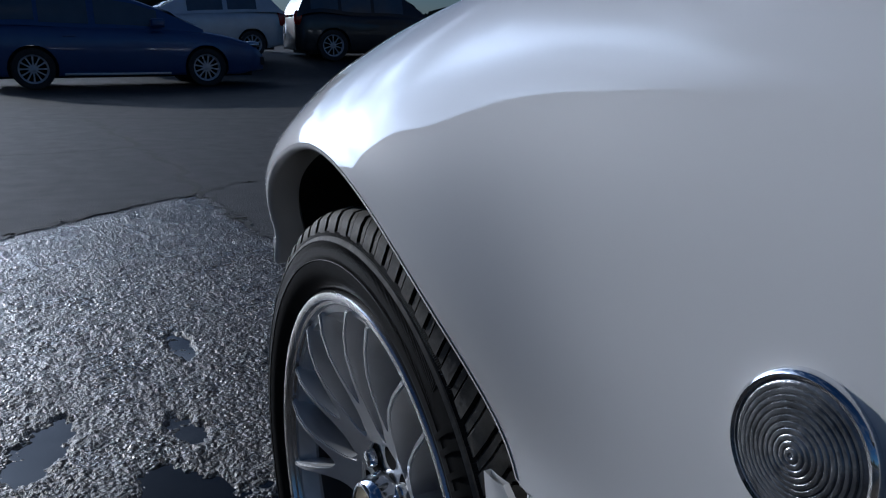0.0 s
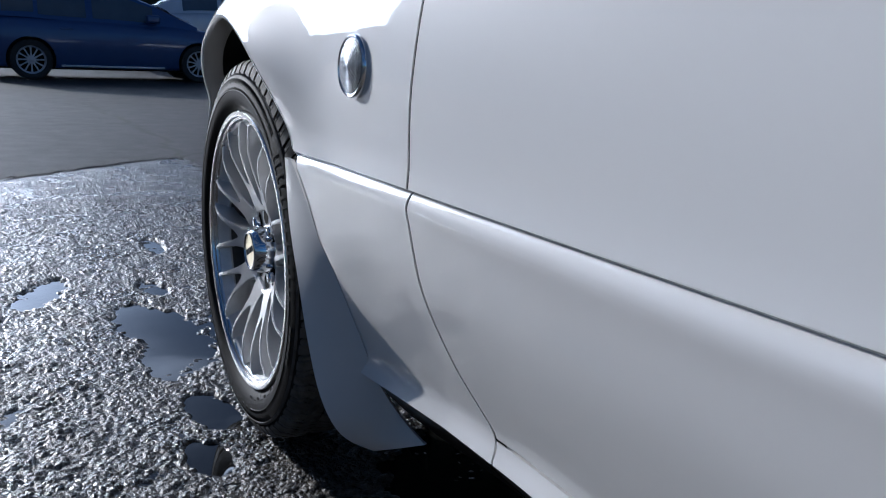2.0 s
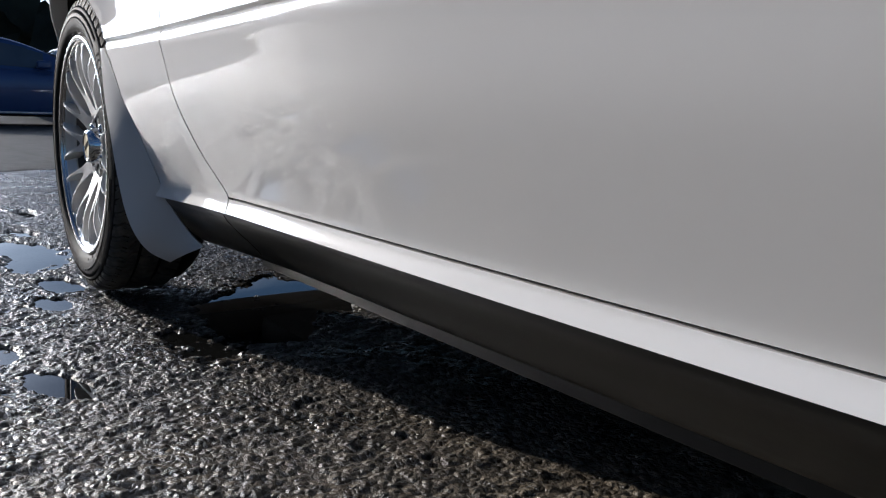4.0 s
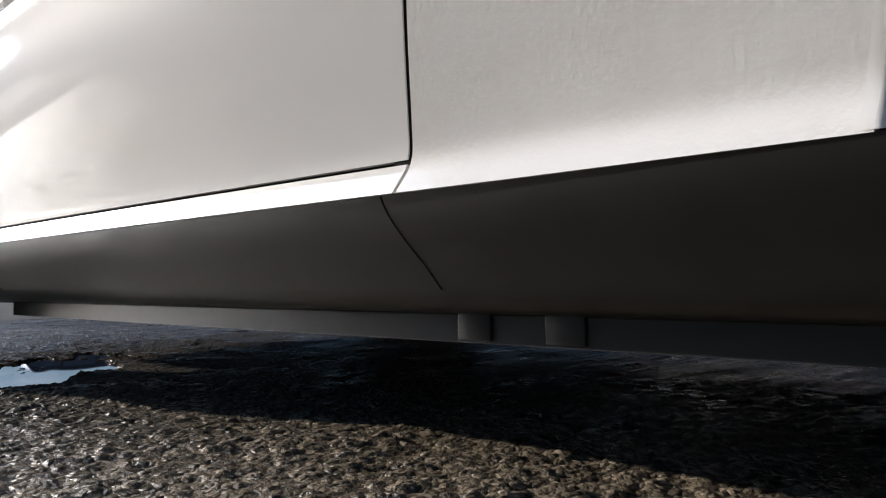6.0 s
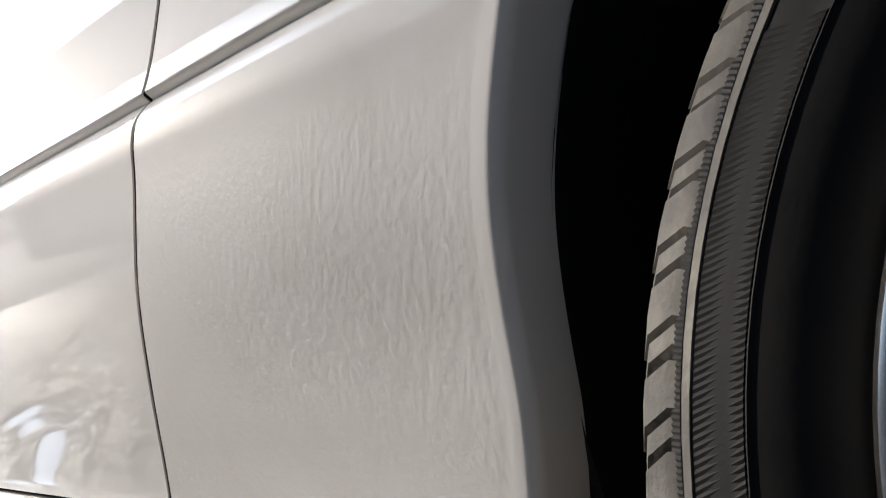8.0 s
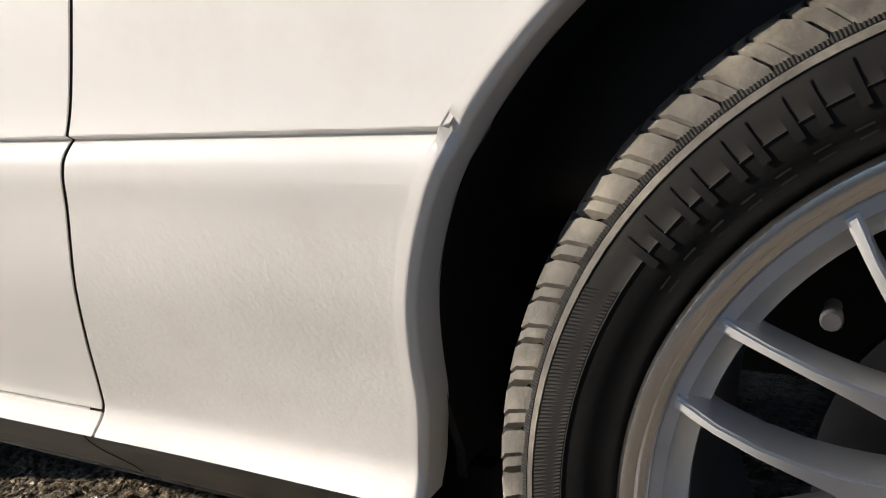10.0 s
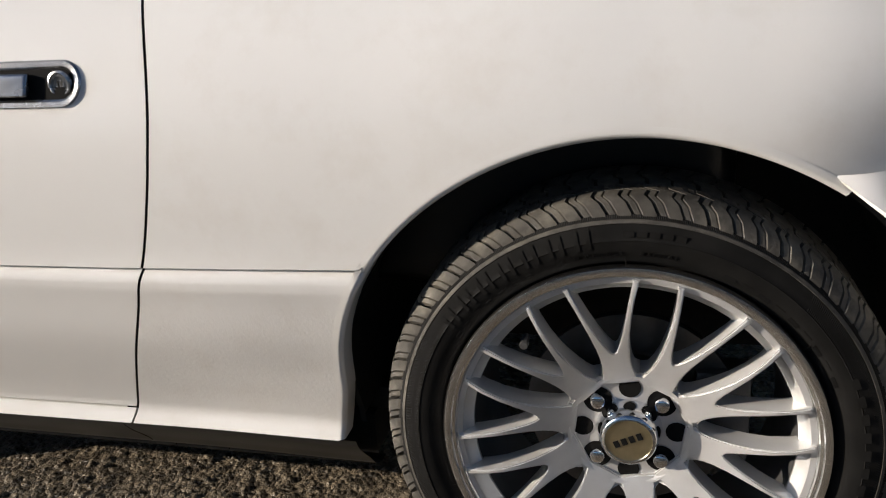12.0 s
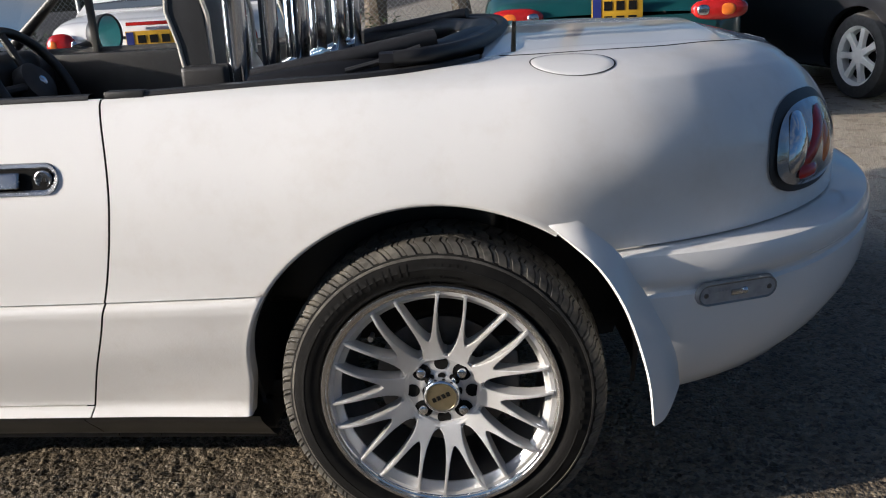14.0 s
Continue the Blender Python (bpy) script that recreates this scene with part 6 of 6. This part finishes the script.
# nearer flank faces the path; its front wheel is the nearer one
black = parked_car("black_saloon", "black saloon with seven-spoke white wheels", pose(1.57, 8.17, 0, 0, 0, -74), BLACKP, L=4.2, W=1.70, top=[(0, 0.86), (0.1, 0.92), (0.7, 0.95), (2.6, 0.92), (3.0, 0.89), (3.6, 0.80), (4.0, 0.68), (4.2, 0.58)],
                   roof=[(0.5, 0.92), (0.8, 1.12), (1.1, 1.32), (1.6, 1.39), (2.1, 1.36), (2.5, 1.2), (3.0, 0.9)], wheels=(0.85, 3.34), r=0.298, rim=WHITE_RIM, spokes=7, glass_cut=((1.0, 1.55, 0.12, 0.88), (1.62, 2.4, 0.12, 0.86)))
bm = bmesh.new()
box(bm, 0.3, 2.9, -0.004, 0.012, 0.56, 0.575, 0.003)
part("side_moulding", bm, GREY_RIM, black)

# wire fence and bare trees behind the cars
GALV = mat("galvanised_steel", (0.30, 0.31, 0.31), 0.5, metal=0.6, grain=0.15, scale=20)
BARK = mat("winter_bark", (0.10, 0.082, 0.062), 0.85, grain=0.35, scale=14, bump=0.006, bscale=25, wear=(0.16, 0.14, 0.10), wscale=5, wamount=0.6)
IVY = mat("evergreen_leaf", (0.045, 0.075, 0.028), 0.6, grain=0.35, scale=8)
fence = empty("wire_fence", "galvanised chain-link fence round the car park", "fence")
fy = 10.5
for x in np.arange(-12, 9.1, 3.0):
    part("fence_post", tube([(x, fy, 0), (x, fy, 1.85)], 0.03, 8), GALV, fence)
for z in (0.15, 1.75):
    part("fence_rail", tube([(-12, fy, z), (9, fy, z)], 0.014, 6), GALV, fence)
wires = []
for k in range(-30, 290):
    x = -12 + k * 0.075
    for s in (1, -1):
        xa, xb = (x, x + 1.6 * s)
        za, zb = 0.15, 1.75
        if min(xa, xb) >= -12 and max(xa, xb) <= 9:
            wires.append(tube([(xa, fy, za), (xb, fy, zb)], 0.0028, 3, cap=False))
tagged(part("wire_mesh", join(wires), GALV, fence), kind="stuff")


def tree(at, height, seed, lean=0.0):
    rs = random.Random(seed)
    t = empty("bare_tree", "bare winter tree with thin upright branches", "tree", "trees behind the fence", pose(*at))
    def limb(p, d, length, r, depth, acc):
        pts, rad = [p], [r]
        q, v = Vector(p), Vector(d).normalized()
        n = 6
        for i in range(n):
            v = (v + Vector((rs.uniform(-0.13, 0.13), rs.uniform(-0.13, 0.13), rs.uniform(0.0, 0.12)))).normalized()
            q = q + v * length / n
            pts.append(tuple(q))
            rad.append(r * (1 - 0.62 * (i + 1) / n))
            if depth < 3 and i >= (2 if depth == 0 else 1):
                for _ in range(2 if depth < 2 else 1):
                    a = rs.uniform(0, 6.28)
                    side_ = Vector((math.cos(a), math.sin(a), rs.uniform(0.25, 0.9)))
                    limb(tuple(q), (v * 0.5 + side_).normalized(), length * rs.uniform(0.38, 0.55), rad[-1] * 0.55, depth + 1, acc)
        acc[min(depth, 1)].append(tube(pts, rad, 7 if depth == 0 else 4, cap=False))
    acc = [[], []]
    limb((0, 0, -0.05), (lean, 0, 1), height, height * 0.024, 0, acc)
    part("trunk", join(acc[0]), BARK, t)
    tagged(part("branches", join(acc[1]), BARK, t), kind="stuff")
    return t


for k, (x, y, h) in enumerate(((-4.6, 12.2, 8.0), (-3.5, 11.6, 7.0), (-2.2, 12.8, 8.5), (-0.6, 12.0, 6.5), (-6.4, 12.5, 8.0), (1.2, 13.5, 8.0), (3.4, 12.6, 7.5), (5.5, 13.0, 8), (-8.5, 12.4, 7.5), (-4.0, 13.8, 7.0))):
    tree((x, y, 0), h, 40 + k, 0.05 * (k % 3 - 1))

# undergrowth along the fence: many small leaves on the ground beyond it
rs = np.random.RandomState(5)
vs, fs = [], []
for k in range(5200):
    x, y = rs.uniform(-14, 10), rs.uniform(10.9, 13.5)
    h = 0.75 * (0.6 + 0.4 * math.sin(x * 1.7) * math.cos(x * 0.63 + 1))
    z = rs.uniform(0, 1) ** 0.8 * h
    a, s_, tl = rs.uniform(0, 6.28), rs.uniform(0.05, 0.12), rs.uniform(-0.6, 0.6)
    c_, n_ = math.cos(a) * s_, math.sin(a) * s_
    o = len(vs)
    vs += [(x, y, z), (x + c_ * 0.5 - n_ * 0.3, y + n_ * 0.5 + c_ * 0.3, z + tl * s_ * 0.5 + 0.02), (x + c_, y + n_, z + tl * s_), (x + c_ * 0.5 + n_ * 0.3, y + n_ * 0.5 - c_ * 0.3, z + tl * s_ * 0.5 + 0.02)]
    fs.append((o, o + 1, o + 2, o + 3))
tagged(part("undergrowth", (vs, fs), IVY), "low leafy undergrowth behind the fence", "undergrowth", kind="stuff")

# far tree and hedge belt with broken edge, mostly unseen, added to darken reflections
TREES = mat("far_trees", (0.030, 0.033, 0.022), 0.9, grain=0.4, scale=0.5, bump=0.3, bscale=0.8, wear=(0.055, 0.045, 0.03), wscale=0.15, wamount=0.7)
rs = np.random.RandomState(12)
vs, fs = [], []
for k in range(2600):
    a = rs.uniform(0, 2 * math.pi)
    d = rs.uniform(62, 84)
    top = 4.0 + 2.2 * math.sin(a * 9.0) + 1.4 * math.sin(a * 23.0 + 1) + (3.0 if math.sin(a) > 0.2 else 0.0)
    # kept low here so the puddle reflects bright sky
    if 1.9 < a < 2.9:
        top = 1.6
    z = rs.uniform(0, 1) ** 0.7 * max(top, 1.5)
    x, y = d * math.cos(a), d * math.sin(a)
    o = len(vs)
    s_ = rs.uniform(0.8, 2.0)
    for q in range(6):
        w = q * math.pi / 3 + rs.uniform(-0.3, 0.3)
        rr = s_ * rs.uniform(0.6, 1.2)
        vs.append((x - math.sin(a) * rr * math.cos(w) + rs.uniform(-0.4, 0.4), y + math.cos(a) * rr * math.cos(w) + rs.uniform(-0.4, 0.4), max(z + rr * math.sin(w), -0.1)))
    fs.append(tuple(range(o, o + 6)))
tagged(part("tree_belt", (vs, fs), TREES, shade=False), "distant dark tree belt added for the reflected horizon", "trees", kind="stuff")

# unseen plain rendered wall, added so its top edge reflects in the wing
RENDER_WALL = mat("grey_render", (0.30, 0.295, 0.285), 0.85, grain=0.12, scale=3.0, bump=0.004, bscale=40, wear=(0.22, 0.215, 0.20), wscale=0.5, wamount=0.6)
bm = bmesh.new()
box(bm, -16.5, -6.0, -6.9, -6.5, -0.2, 6.9, 0.03)
tagged(part("reflection_wall", bm, RENDER_WALL, shade=False), "unseen grey wall added for its reflection in the paint", "wall", kind="structure")
